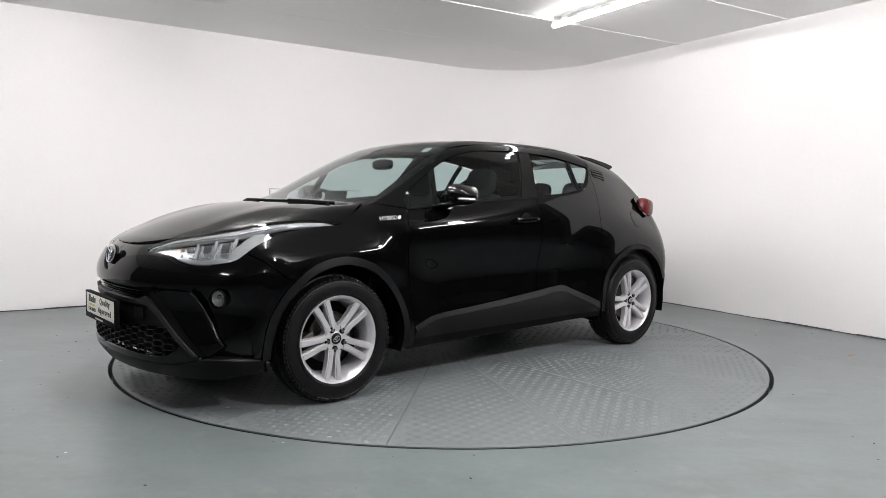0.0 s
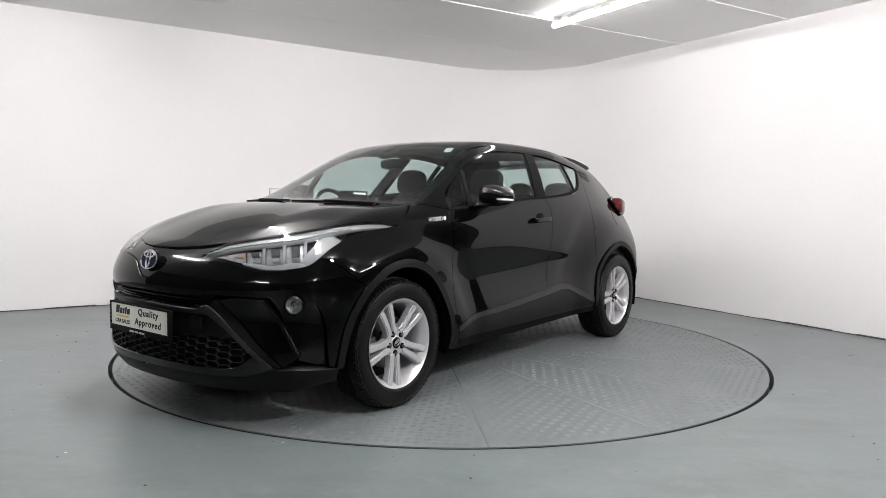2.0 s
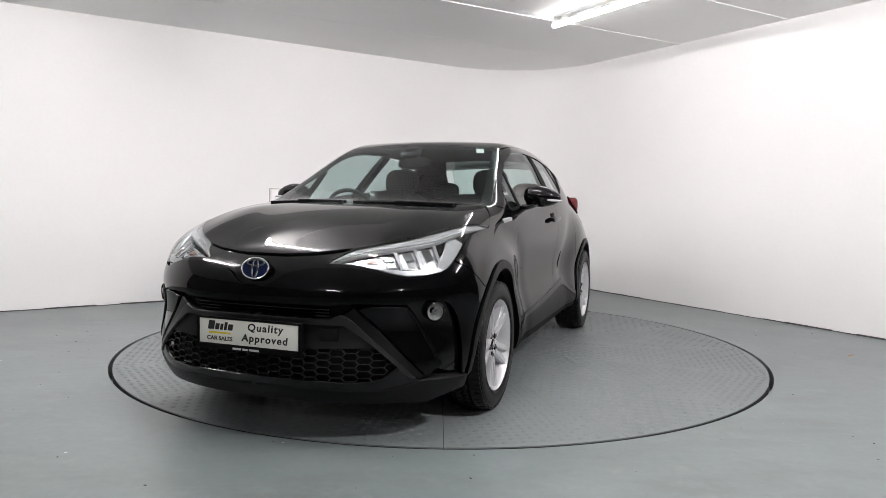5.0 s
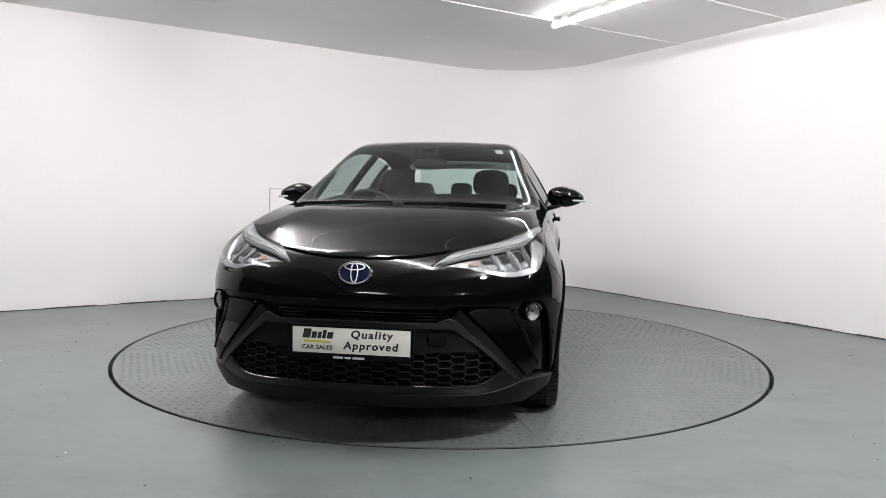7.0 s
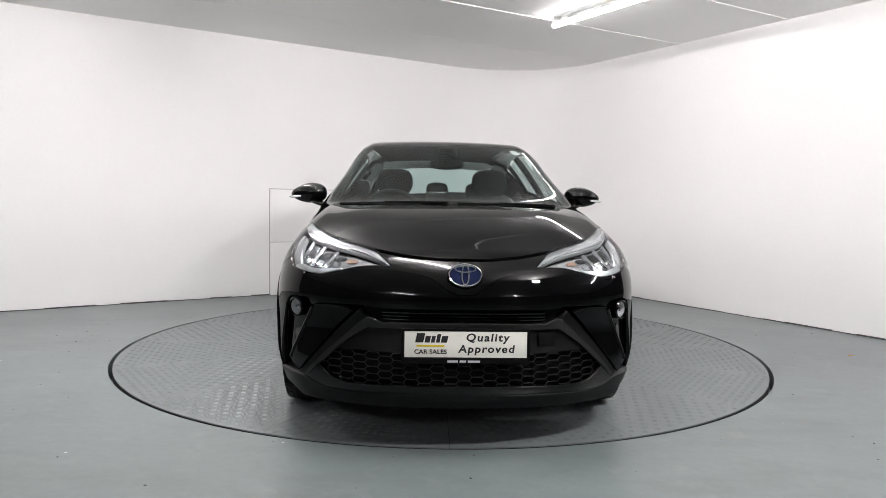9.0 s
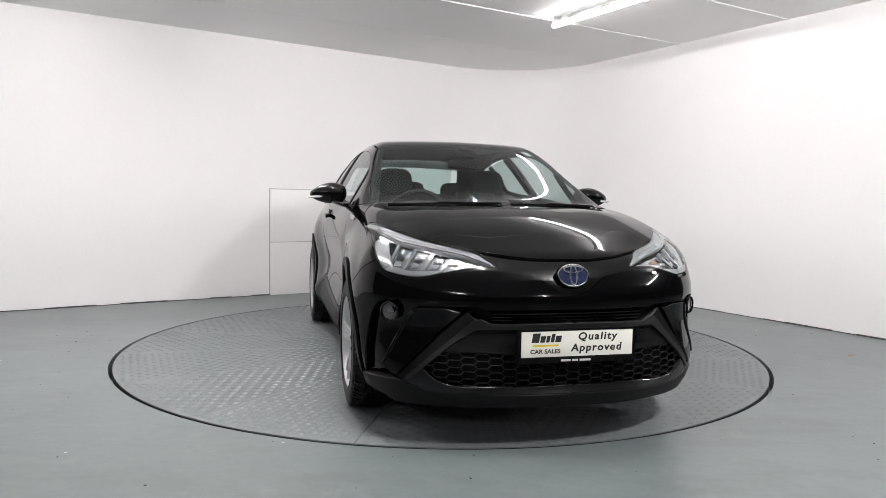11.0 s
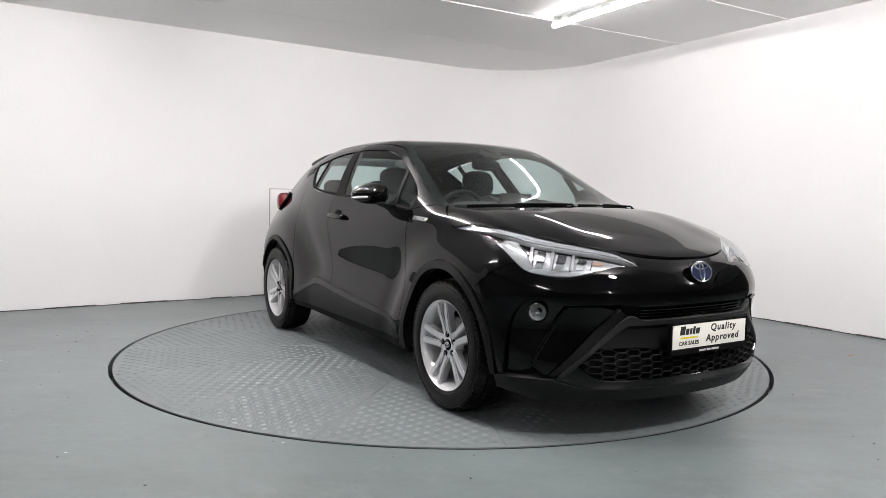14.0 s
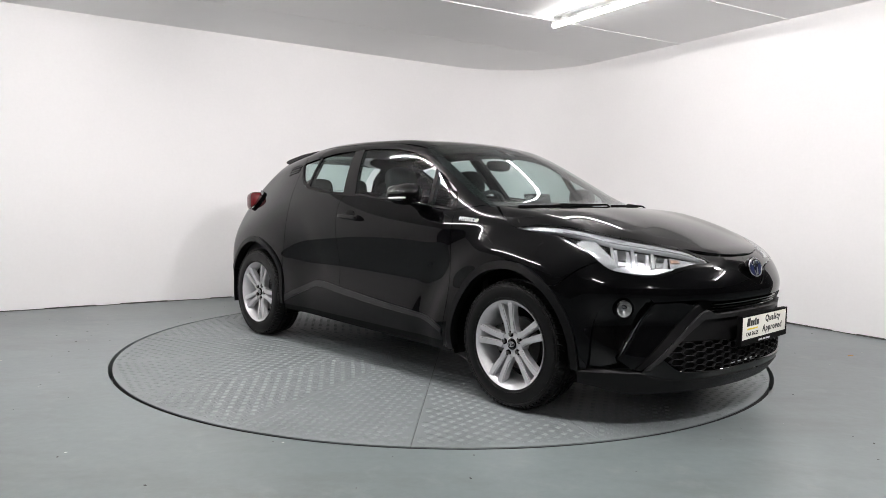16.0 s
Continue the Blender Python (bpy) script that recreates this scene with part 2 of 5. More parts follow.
class View:
    """A flat drawing board before the body: (u, v) on it, and the way from it to the skin."""

    def __init__(self, e, f, n, inner, outer):
        self.e, self.f, self.n, self.inner, self.outer = (np.array(e, float), np.array(f, float), np.array(n, float), inner, outer)

    def skin(self, uv):
        uv = np.asarray(uv, float)
        base = uv[:, :1] * self.e + uv[:, 1:2] * self.f
        lo, hi = np.full(len(uv), self.inner), np.full(len(uv), self.outer)
        for _ in range(26):
            mid = (lo + hi) / 2
            inside = body(base + mid[:, None] * self.n) > 0
            lo, hi = np.where(inside, mid, lo), np.where(inside, hi, mid)
        return base + ((lo + hi) / 2)[:, None] * self.n


CORNER = math.radians(42)
FLANK = View((1, 0, 0), (0, 0, 1), (0, 1, 0), 0.05, 1.2)          # (x, z) seen from the car's left
ABOVE = View((1, 0, 0), (0, 1, 0), (0, 0, 1), 0.5, 1.9)           # (x, y) seen from above
FRONT = View((-math.sin(CORNER), math.cos(CORNER), 0), (0, 0, 1), (math.cos(CORNER), math.sin(CORNER), 0), 1.25, 2.4)


# ---------------------------------------------------------------- cutting panels from the body
from mathutils.geometry import delaunay_2d_cdt

ROUND_BACK = View((0, 1, 0), (0, 0, 1), (1, 0, 0), 1.2, 2.5)      # (y, z) seen from before


def on_flank(*xz):
    return FLANK.skin(xz)


def on_top(*xy):
    return ABOVE.skin(xy)


def on_front(*yz):
    return ROUND_BACK.skin(yz)


def fair(points, step):
    """A smooth line through points of the drawing board, in even short steps."""
    p = np.asarray(points, float)
    if len(p) > 2:
        out = []
        for i in range(len(p) - 1):
            a, b, c, e = p[max(i - 1, 0)], p[i], p[i + 1], p[min(i + 2, len(p) - 1)]
            for s in np.linspace(0, 1, 12, endpoint=False):
                out.append(0.5 * (2 * b + (c - a) * s + (2 * a - 5 * b + 4 * c - e) * s**2 + (3 * b - a - 3 * c + e) * s**3))
        p = np.array(out + [p[-1]])
    run = np.concatenate([[0], np.cumsum(np.linalg.norm(np.diff(p, axis=0), axis=1))])
    n = max(1, int(round(run[-1] / step)))
    return np.stack([np.interp(np.linspace(0, run[-1], n + 1), run, p[:, k]) for k in range(2)], 1)


def outline_of(view, segments, step, gap):
    """Closed outline from smooth segments that meet in corners, drawn in by half the gap."""
    pts = []
    for seg in segments:
        seg = np.asarray(seg, float)
        uv = np.stack([seg @ view.e, seg @ view.f], 1)
        line = fair(uv, step)
        for q in line:
            if not pts or np.linalg.norm(q - pts[-1]) > 1e-4:
                pts.append(q)
    if np.linalg.norm(pts[0] - pts[-1]) < 1e-4:
        pts.pop()
    p = np.array(pts)
    x, y = p[:, 0], p[:, 1]
    if (x * np.roll(y, -1) - np.roll(x, -1) * y).sum() < 0:
        p = p[::-1]
    if gap:
        d1, d2 = p - np.roll(p, 1, 0), np.roll(p, -1, 0) - p
        n1, n2 = (np.stack([-d[:, 1], d[:, 0]], 1) / (np.linalg.norm(d, axis=1)[:, None] + 1e-9) for d in (d1, d2))
        m = n1 + n2
        p = p + gap * m / np.maximum(0.5, (m * m).sum(1) / 2)[:, None]
    return p


def inside_poly(q, p):
    hit = np.zeros(len(q), bool)
    a, b = p, np.roll(p, -1, 0)
    for (x1, y1), (x2, y2) in zip(a, b):
        cross = (y1 > q[:, 1]) != (y2 > q[:, 1])
        if y1 != y2:
            hit ^= cross & (q[:, 0] < (x2 - x1) * (q[:, 1] - y1) / (y2 - y1) + x1)
    return hit


def near_line(q, p):
    best = np.full(len(q), 9.0)
    for a, b in zip(p, np.roll(p, -1, 0)):
        d = b - a
        s = np.clip(((q - a) @ d) / max(1e-12, d @ d), 0, 1)
        best = np.minimum(best, np.linalg.norm(q - a - s[:, None] * d, axis=1))
    return best


def filled(poly, step):
    lo, hi = poly.min(0), poly.max(0)
    gx, gy = np.meshgrid(np.arange(lo[0], hi[0], step), np.arange(lo[1], hi[1], step * 0.87))
    gx[1::2] += step / 2
    q = np.stack([gx.ravel(), gy.ravel()], 1)
    q = q[inside_poly(q, poly)]
    if len(q):
        q = q[near_line(q, poly) > 0.45 * step]
    n = len(poly)
    allp = [Vector(v) for v in np.concatenate([poly, q])] if len(q) else [Vector(v) for v in poly]
    vs, _, fs, _, _, _ = delaunay_2d_cdt(allp, [(i, (i + 1) % n) for i in range(n)], [], 1, 1e-6)
    return np.array([(v.x, v.y) for v in vs]), [tuple(f) for f in fs]


def skin_mesh(name, pts, nrm, faces, rim, flange, material, mirror, mirror_rim=0):
    """A panel with its folded edge, and its normals straight from the body's form."""
    v, nn, f = [pts], [nrm], list(faces)
    k = len(pts)
    for half in ((0,) if not mirror_rim else (0, mirror_rim)):
        if not flange:
            break
        a, b = pts[rim + half], nrm[rim + half]
        tangent = np.roll(a, -1, 0) - np.roll(a, 1, 0)
        side = np.cross(tangent, b) * (-1 if half else 1)
        side /= np.linalg.norm(side, axis=1)[:, None] + 1e-9
        n = len(rim)
        v += [a, a - b * flange]
        nn += [b * 0.6 + side * 0.8, side]
        for i in range(n):
            j = (i + 1) % n
            if mirror_rim and abs(a[i][1]) < 1e-6 and abs(a[j][1]) < 1e-6:
                continue
            q = (k + i, k + n + i, k + n + j, k + j)
            f.append(q[::-1] if half else q)
        k += 2 * n
    v, nn = np.concatenate(v), np.concatenate(nn)
    if mirror:
        v, nn, f = v * (1, -1, 1), nn * (1, -1, 1), [q[::-1] for q in f]
    me = bpy.data.meshes.new(name)
    me.from_pydata(v.tolist(), [], f)
    me.materials.append(material)
    for p in me.polygons:
        p.use_smooth = True
    me.normals_split_custom_set_from_vertices([tuple(q) for q in nn])
    return me


def panel(name, view, segments, material, parent, step=0.035, lift=0.0, flange=0.016, gap=0.002, label="", sides=(1, -1), whole=False, join=False):
    """Cut a panel from the body. whole: the segments give its left half, from the middle to the middle; it is built across."""
    if whole:
        flip = np.array((1, -1, 1))
        segments = list(segments) + [np.asarray(s)[::-1] * flip for s in reversed(list(segments))]
        sides = (1,)
    poly = outline_of(view, segments, min(step, 0.025), gap)
    uv, faces = filled(poly, step)
    n = len(poly)
    pts = view.skin(uv)
    nrm = skin_normal(pts)
    pts = pts + nrm * lift
    way = view.n
    good = []
    for f in faces:
        a, b, c = (pts[i] for i in f[:3])
        good.append(f if np.cross(b - a, c - a) @ way > 0 else f[::-1])
    rim = np.arange(n)
    made = []
    if join:
        # the half reaches the middle: both halves become one mesh
        mid = np.abs(pts[:, 1]) < 0.007
        pts[mid, 1], nrm[mid, 1] = 0.0, 0.0
        flip = np.array((1, -1, 1))
        k = len(pts)
        me = skin_mesh(name, np.concatenate([pts, pts * flip]), np.concatenate([nrm, nrm * flip]),
                       good + [tuple(i + k for i in f[::-1]) for f in good], rim, flange, material, False, mirror_rim=k)
        ob = new(name, me)
        ob.parent = parent
        if label:
            ob["label"] = label
        return [ob]
    for s in sides:
        ob = new(name, skin_mesh(name, pts, nrm, good, rim, flange, material, s < 0))
        ob.parent = parent
        if label:
            ob["label"] = label
        made.append(ob)
    return made


def arc(cx, r, a0, a1, n=24, cz=0.33):
    """Points on the flank along a wheel arch."""
    return on_flank(*[(cx + r * math.cos(radians(a)), cz + r * math.sin(radians(a))) for a in np.linspace(a0, a1, n)])


BEHIND = View((0, 1, 0), (0, 0, 1), (-1, 0, 0), 1.2, 2.5)


def on_corner(*uv):
    return FRONT.skin(uv)


def chain(*lines):
    return np.concatenate([np.asarray(q) for q in lines])
# ---------------------------------------------------------------- the room
HIGH = 2.83
CORNER_AT = Vector((1.187, 4.708))
U1 = Vector((math.cos(radians(33.94)), math.sin(radians(33.94))))     # along the left wall, to the far corner
U2 = Vector((math.cos(radians(-59.35)), math.sin(radians(-59.35))))   # along the right wall, away from it
LEN1, LEN2 = 10.5, 5.6


def floor_shader():
    mat = shader("painted_concrete", (0.131, 0.154, 0.156), 0.33, vary=0.18, scale=0.8, fine=0.07, fine_scale=22, rough_vary=0.03, bump=0.0007, bump_scale=14)
    nt = mat.node_tree
    b = nt.nodes["Principled BSDF"]
    tc = nt.nodes.new("ShaderNodeTexCoord")
    # small dark chips and pale flecks in the paint
    prev = b.inputs["Base Color"].links[0].from_socket
    for sc, stretch, lo, hi, col, amount in ((1.3, (1.0, 2.6, 1.0), 0.50, 0.72, (0.085, 0.090, 0.086), 0.55), (5.0, (1.0, 1.0, 1.0), 0.56, 0.70, (0.20, 0.215, 0.21), 0.40)):
        mp = nt.nodes.new("ShaderNodeMapping")
        mp.inputs["Rotation"].default_value = (0, 0, 0.6)
        mp.inputs["Scale"].default_value = stretch
        st = nt.nodes.new("ShaderNodeTexNoise")
        st.inputs["Scale"].default_value, st.inputs["Detail"].default_value, st.inputs["Roughness"].default_value = sc, 9.0, 0.65
        ra = nt.nodes.new("ShaderNodeMapRange")
        ra.inputs["From Min"].default_value, ra.inputs["From Max"].default_value, ra.inputs["To Max"].default_value = lo, hi, amount
        mx = nt.nodes.new("ShaderNodeMix")
        mx.data_type = "RGBA"
        mx.inputs[7].default_value = (*col, 1)
        nt.links.new(tc.outputs["Object"], mp.inputs["Vector"])
        nt.links.new(mp.outputs[0], st.inputs["Vector"])
        nt.links.new(st.outputs["Fac"], ra.inputs["Value"])
        nt.links.new(ra.outputs[0], mx.inputs[0])
        nt.links.new(prev, mx.inputs[6])
        prev = mx.outputs[2]
    for sc, lim, col in ((2.2, 0.018, (0.05, 0.05, 0.045)), (2.9, 0.02, (0.50, 0.51, 0.48))):
        vor = nt.nodes.new("ShaderNodeTexVoronoi")
        vor.inputs["Scale"].default_value = sc
        noi = nt.nodes.new("ShaderNodeTexNoise")
        noi.inputs["Scale"].default_value = 35
        add = nt.nodes.new("ShaderNodeMath")
        add.operation, add.inputs[1].default_value = "MULTIPLY_ADD", 0.03
        nt.links.new(tc.outputs["Object"], vor.inputs["Vector"])
        nt.links.new(tc.outputs["Object"], noi.inputs["Vector"])
        nt.links.new(noi.outputs["Fac"], add.inputs[0])
        nt.links.new(vor.outputs["Distance"], add.inputs[2])
        lt = nt.nodes.new("ShaderNodeMath")
        lt.operation, lt.inputs[1].default_value = "LESS_THAN", lim + 0.015
        nt.links.new(add.outputs[0], lt.inputs[0])
        mix = nt.nodes.new("ShaderNodeMix")
        mix.data_type = "RGBA"
        mix.inputs[7].default_value = (*col, 1)
        nt.links.new(lt.outputs[0], mix.inputs[0])
        nt.links.new(prev, mix.inputs[6])
        prev = mix.outputs[2]
    nt.links.new(prev, b.inputs["Base Color"])
    return mat


FLOOR = floor_shader()
PIT = shader("dark_gap", (0.012, 0.012, 0.012), 0.9)
TABLE_R = 2.319


def ring_floor():
    """The floor: a sheet with a round hole for the turntable."""
    bm = bmesh.new()
    n = 160
    inner = [bm.verts.new((TABLE_R * math.cos(2 * math.pi * i / n), TABLE_R * math.sin(2 * math.pi * i / n), 0)) for i in range(n)]
    low = [bm.verts.new((v.co.x, v.co.y, -0.12)) for v in inner]
    outer = [bm.verts.new((17 * math.cos(2 * math.pi * i / n), 17 * math.sin(2 * math.pi * i / n) - 3, 0)) for i in range(n)]
    for i in range(n):
        j = (i + 1) % n
        bm.faces.new((inner[i], outer[i], outer[j], inner[j]))
        bm.faces.new((low[i], inner[i], inner[j], low[j]))
    bm.faces.new(low)
    ob = new("floor", mesh_from("floor", bm, FLOOR, False))
    return tagged(ob, "worn grey-green painted concrete floor with chips", "floor", kind="structure")


def wall_path():
    """The far walls in plan: straight, a wide round corner, straight."""
    t = 1.3
    a, b = CORNER_AT - U1 * t, CORNER_AT + U2 * t
    pts = [CORNER_AT - U1 * LEN1]
    k = 24
    ang = math.acos(max(-1, min(1, U1.dot(U2))))
    r = t / math.tan(ang / 2)
    nrm = Vector((U1.y, -U1.x))
    c = a + nrm * r
    a0 = math.atan2(a.y - c.y, a.x - c.x)
    for i in range(k + 1):
        q = a0 - ang * i / k
        pts.append(c + r * Vector((math.cos(q), math.sin(q))))
    pts.append(CORNER_AT + U2 * LEN2)
    return pts


def far_walls():
    pts = wall_path()
    bm = bmesh.new()
    rows = []
    for i, p in enumerate(pts):
        d = (pts[min(i + 1, len(pts) - 1)] - pts[max(i - 1, 0)]).normalized()
        out = Vector((-d.y, d.x)) * 0.2
        rows.append([bm.verts.new((p.x, p.y, -0.02)), bm.verts.new((p.x, p.y, HIGH + 0.02)),
                     bm.verts.new((p.x + out.x, p.y + out.y, HIGH + 0.02)), bm.verts.new((p.x + out.x, p.y + out.y, -0.02))])
    for p, q in zip(rows, rows[1:]):
        for j in range(4):
            bm.faces.new((p[j], q[j], q[(j + 1) % 4], p[(j + 1) % 4]))
    bmesh.ops.recalc_face_normals(bm, faces=bm.faces)
    ob = new("wall_far", mesh_from("wall_far", bm, WHITE))
    return tagged(ob, "white painted plaster wall with a wide rounded corner", "wall", kind="structure")


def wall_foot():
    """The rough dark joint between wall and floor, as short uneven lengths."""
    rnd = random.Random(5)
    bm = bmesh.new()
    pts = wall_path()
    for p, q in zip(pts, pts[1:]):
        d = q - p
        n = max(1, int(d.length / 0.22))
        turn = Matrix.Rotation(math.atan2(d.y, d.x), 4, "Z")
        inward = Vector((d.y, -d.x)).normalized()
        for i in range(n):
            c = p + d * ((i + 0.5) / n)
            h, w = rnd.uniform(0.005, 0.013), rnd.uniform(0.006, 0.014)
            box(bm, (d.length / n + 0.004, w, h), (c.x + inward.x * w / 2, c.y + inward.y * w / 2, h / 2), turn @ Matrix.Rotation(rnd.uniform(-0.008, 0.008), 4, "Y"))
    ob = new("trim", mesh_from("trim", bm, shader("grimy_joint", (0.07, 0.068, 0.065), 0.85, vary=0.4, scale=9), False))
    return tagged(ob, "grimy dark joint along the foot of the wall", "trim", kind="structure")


def plain_wall(name, a, b, material, label):
    d = b - a
    bm = bmesh.new()
    box(bm, (d.length, 0.2, HIGH + 0.04), ((a.x + b.x) / 2, (a.y + b.y) / 2, HIGH / 2), Matrix.Rotation(math.atan2(d.y, d.x), 4, "Z"))
    return tagged(new(name, mesh_from(name, bm, material, False)), label, "wall", kind="structure")


def ceiling():
    """Ceiling boards in strips along the left wall, with open joints and pale cover strips."""
    bm = bmesh.new()
    run = Vector((math.cos(radians(31.3)), math.sin(radians(31.3))))
    m = Matrix(((run.x, -run.y, 0, 0), (run.y, run.x, 0, 0), (0, 0, 1, 0), (0, 0, 0, 1)))
    org = CORNER_AT
    edges = [-0.9, 1.37, 2.62, 3.90, 5.1, 6.3, 7.55, 8.8, 10.05, 11.3, 14.0]
    inward = Vector((run.y, -run.x))
    for a, b in zip(edges, edges[1:]):
        mid = org + inward * ((a + b) / 2) - run * (LEN1 / 2 - 3.0)
        box(bm, (LEN1 + 7.0, b - a - 0.008, 0.04), (mid.x, mid.y, HIGH + 0.02), m)
    for e, w in ((2.62, 0.020), (3.90, 0.022), (6.3, 0.02), (8.8, 0.02)):
        mid = org + inward * e - run * (LEN1 / 2 - 3.0)
        box(bm, (LEN1 + 7.0, w, 0.008), (mid.x, mid.y, HIGH - 0.004), m)
    box(bm, (LEN1 + 7.5, 15, 0.03), (org + inward * 6.7 - run * (LEN1 / 2 - 3.0)).to_tuple() + (HIGH + 0.07,), m)
    return tagged(new("ceiling", mesh_from("ceiling", bm, CEIL, False)), "off-white boarded ceiling with thin joints", "ceiling", kind="structure")


# lack of light in the hall, put into a near-black base colour
DIM = shader("unlit_hall_tone", (0.055, 0.055, 0.057), 0.85, vary=0.15, scale=0.7)
ring_floor()
far_walls()
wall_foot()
ceiling()
# the lit bay opens to an added hall behind the camera, its dimness put into the wall colour
END1, END2 = CORNER_AT - U1 * LEN1, CORNER_AT + U2 * LEN2
HALL1, HALL2, HALL3 = END1 + U2 * 13.5, END1 + U2 * 13.5 + U1 * 15.5, END2 + U1 * 5.0
plain_wall("wall_side", END1, HALL1, DIM, "plain unseen side wall of the hall, coloured dark as if unlit")
plain_wall("wall_back", HALL1, HALL2, DIM, "plain unseen back wall of the hall, coloured dark as if unlit")
plain_wall("wall_end", HALL2, HALL3, DIM, "plain unseen end wall of the hall, coloured dark as if unlit")
plain_wall("wall_return", END2, HALL3, DIM, "plain unseen return wall beside the bay, coloured dark as if unlit")


# grey for a backing added behind the access boards, so their joints read darker
GREYED = shader("grey_joint_backing", (0.42, 0.42, 0.41), 0.8, vary=0.1, scale=5)


def wall_panel():
    """A low boarded-up opening in the left wall, two boards with thin joints."""
    top = thing("access_panel", "white painted access boards set against the white wall", "panel", kind="structure")
    base = CORNER_AT - U1 * 3.79
    n = Vector((U1.y, -U1.x))
    turn = Matrix.Rotation(math.atan2(U1.y, U1.x), 4, "Z")
    bm = bmesh.new()
    c = base + U1 * 0.56 + n * 0.001
    box(bm, (1.115, 0.012, 1.20), (c.x, c.y, 0.60), turn)
    part("backing", bm, GREYED, top)
    for z0, z1 in ((0.0, 0.594), (0.600, 1.192)):
        bm = bmesh.new()
        c = base + U1 * 0.562 + n * 0.006
        box(bm, (1.1, 0.022, z1 - z0), (c.x, c.y, (z0 + z1) / 2), turn, 0.003)
        part("board", bm, WHITE, top)
    return top


wall_panel()


def scatter(name, label, colour, count, seed, lo, hi):
    """Tiny flat chips lying on the floor round the turntable."""
    rnd = random.Random(seed)
    bm = bmesh.new()
    made = 0
    while made < count:
        x, y = rnd.uniform(-4.2, 4.0), rnd.uniform(-4.6, 3.2)
        r = math.hypot(x, y)
        q = Vector((x, y)) - CORNER_AT
        if r < TABLE_R + 0.05 or q.dot(Vector((U1.y, -U1.x))) < 0.05 or q.dot(Vector((-U2.y, U2.x))) > -0.05:
            continue
        k, s = rnd.randint(4, 7), rnd.uniform(lo, hi)
        a0, el = rnd.uniform(0, 6.28), rnd.uniform(0.4, 1.0)
        pts = []
        for i in range(k):
            a = 2 * math.pi * i / k
            d = s * rnd.uniform(0.6, 1.1)
            u, v = d * math.cos(a), d * el * math.sin(a)
            pts.append((x + u * math.cos(a0) - v * math.sin(a0), y + u * math.sin(a0) + v * math.cos(a0)))
        prism(bm, pts, rnd.uniform(0.0006, 0.002), Matrix.Translation((0, 0, 0.0002)))
        made += 1
    ob = new(name, mesh_from(name, bm, shader(name, colour, 0.7, vary=0.3, scale=3), False))
    return tagged(ob, label, "debris", kind="stuff")


scatter("dark_crumbs", "small dark crumbs of dirt on the floor", (0.03, 0.028, 0.025), 110, 3, 0.003, 0.010)
scatter("pale_chips", "small pale paint chips on the floor", (0.55, 0.55, 0.52), 80, 8, 0.003, 0.009)


def fallen_leaf():
    bm = bmesh.new()
    g = (3.036, -0.183)
    prism(bm, [(-0.03, 0), (-0.01, 0.012), (0.015, 0.010), (0.032, 0.0), (0.01, -0.011), (-0.015, -0.010)], 0.003, Matrix.Translation((*g, 0.0005)) @ Matrix.Rotation(0.4, 4, "Z"))
    ob = new("leaf", mesh_from("leaf", bm, shader("dry_leaf", (0.42, 0.20, 0.05), 0.7, vary=0.3, scale=60), False))
    return tagged(ob, "small dry orange leaf lying on the floor", "leaf")


fallen_leaf()


def strip_light(at, away, glow, top_shield=0.030):
    """A bare tube batten: spine, two end caps, a round diffuser."""
    t = thing("tube_light", "lit white fluorescent tube batten on the ceiling", "lamp", group="ceiling tube lights",
              at=Matrix.Translation(at) @ Matrix.Rotation(math.atan2(away.y, away.x), 4, "Z"))
    bm = bmesh.new()
    box(bm, (1.44, 0.06, 0.022), (0.76, 0, -0.011), None, 0.004)
    part("spine", bm, FITTING, t)
    bm = bmesh.new()
    prism(bm, [(0.0245 * math.cos(a), 0.0245 * math.sin(a)) for a in np.linspace(math.pi * 0.66, math.pi * 2.34, 20)], 1.48,
          Matrix.Translation((0.02, 0, -0.078)) @ Matrix(((0, 0, 1, 0), (1, 0, 0, 0), (0, 1, 0, 0), (0, 0, 0, 1))))
    part("tube", bm, glow, t)
    # strip added above the tube to hold its light off the ceiling
    bm = bmesh.new()
    box(bm, (1.50, top_shield, 0.020), (0.76, 0, -0.0545), None, 0.005)
    part("top_shield", bm, FITTING, t)
    for x in (0.0, 1.52):
        bm = bmesh.new()
        bmesh.ops.create_uvsphere(bm, u_segments=16, v_segments=10, radius=0.0245, matrix=Matrix.Translation((x + (0.02 if x < 1 else -0.02), 0, -0.078)))
        bmesh.ops.delete(bm, geom=[v for v in bm.verts if v.co.z > -0.060], context="VERTS")
        part("end_cap", bm, glow if x < 1 else FITTING, t)
    for x in (0.16, 1.36):
        bm = bmesh.new()
        box(bm, (0.05, 0.034, 0.03), (x, 0, -0.03), None, 0.004)
        part("clip", bm, FITTING, t)
    return t


# one tube set dimmer over the far corner; the rest, out of view, over the car and towards the hall
LAMP_A = Vector((1.0, 1.42))
strip_light((LAMP_A.x, LAMP_A.y, HIGH), U2, DIMMER_TUBE, 0.047)
for x, y in ((-1.90, 0.25), (-0.60, -1.60), (4.95, -1.30), (-3.9, -0.9), (3.0, -7.4), (-2.4, -6.9)):
    strip_light((x, y, HIGH), U2, TUBE)


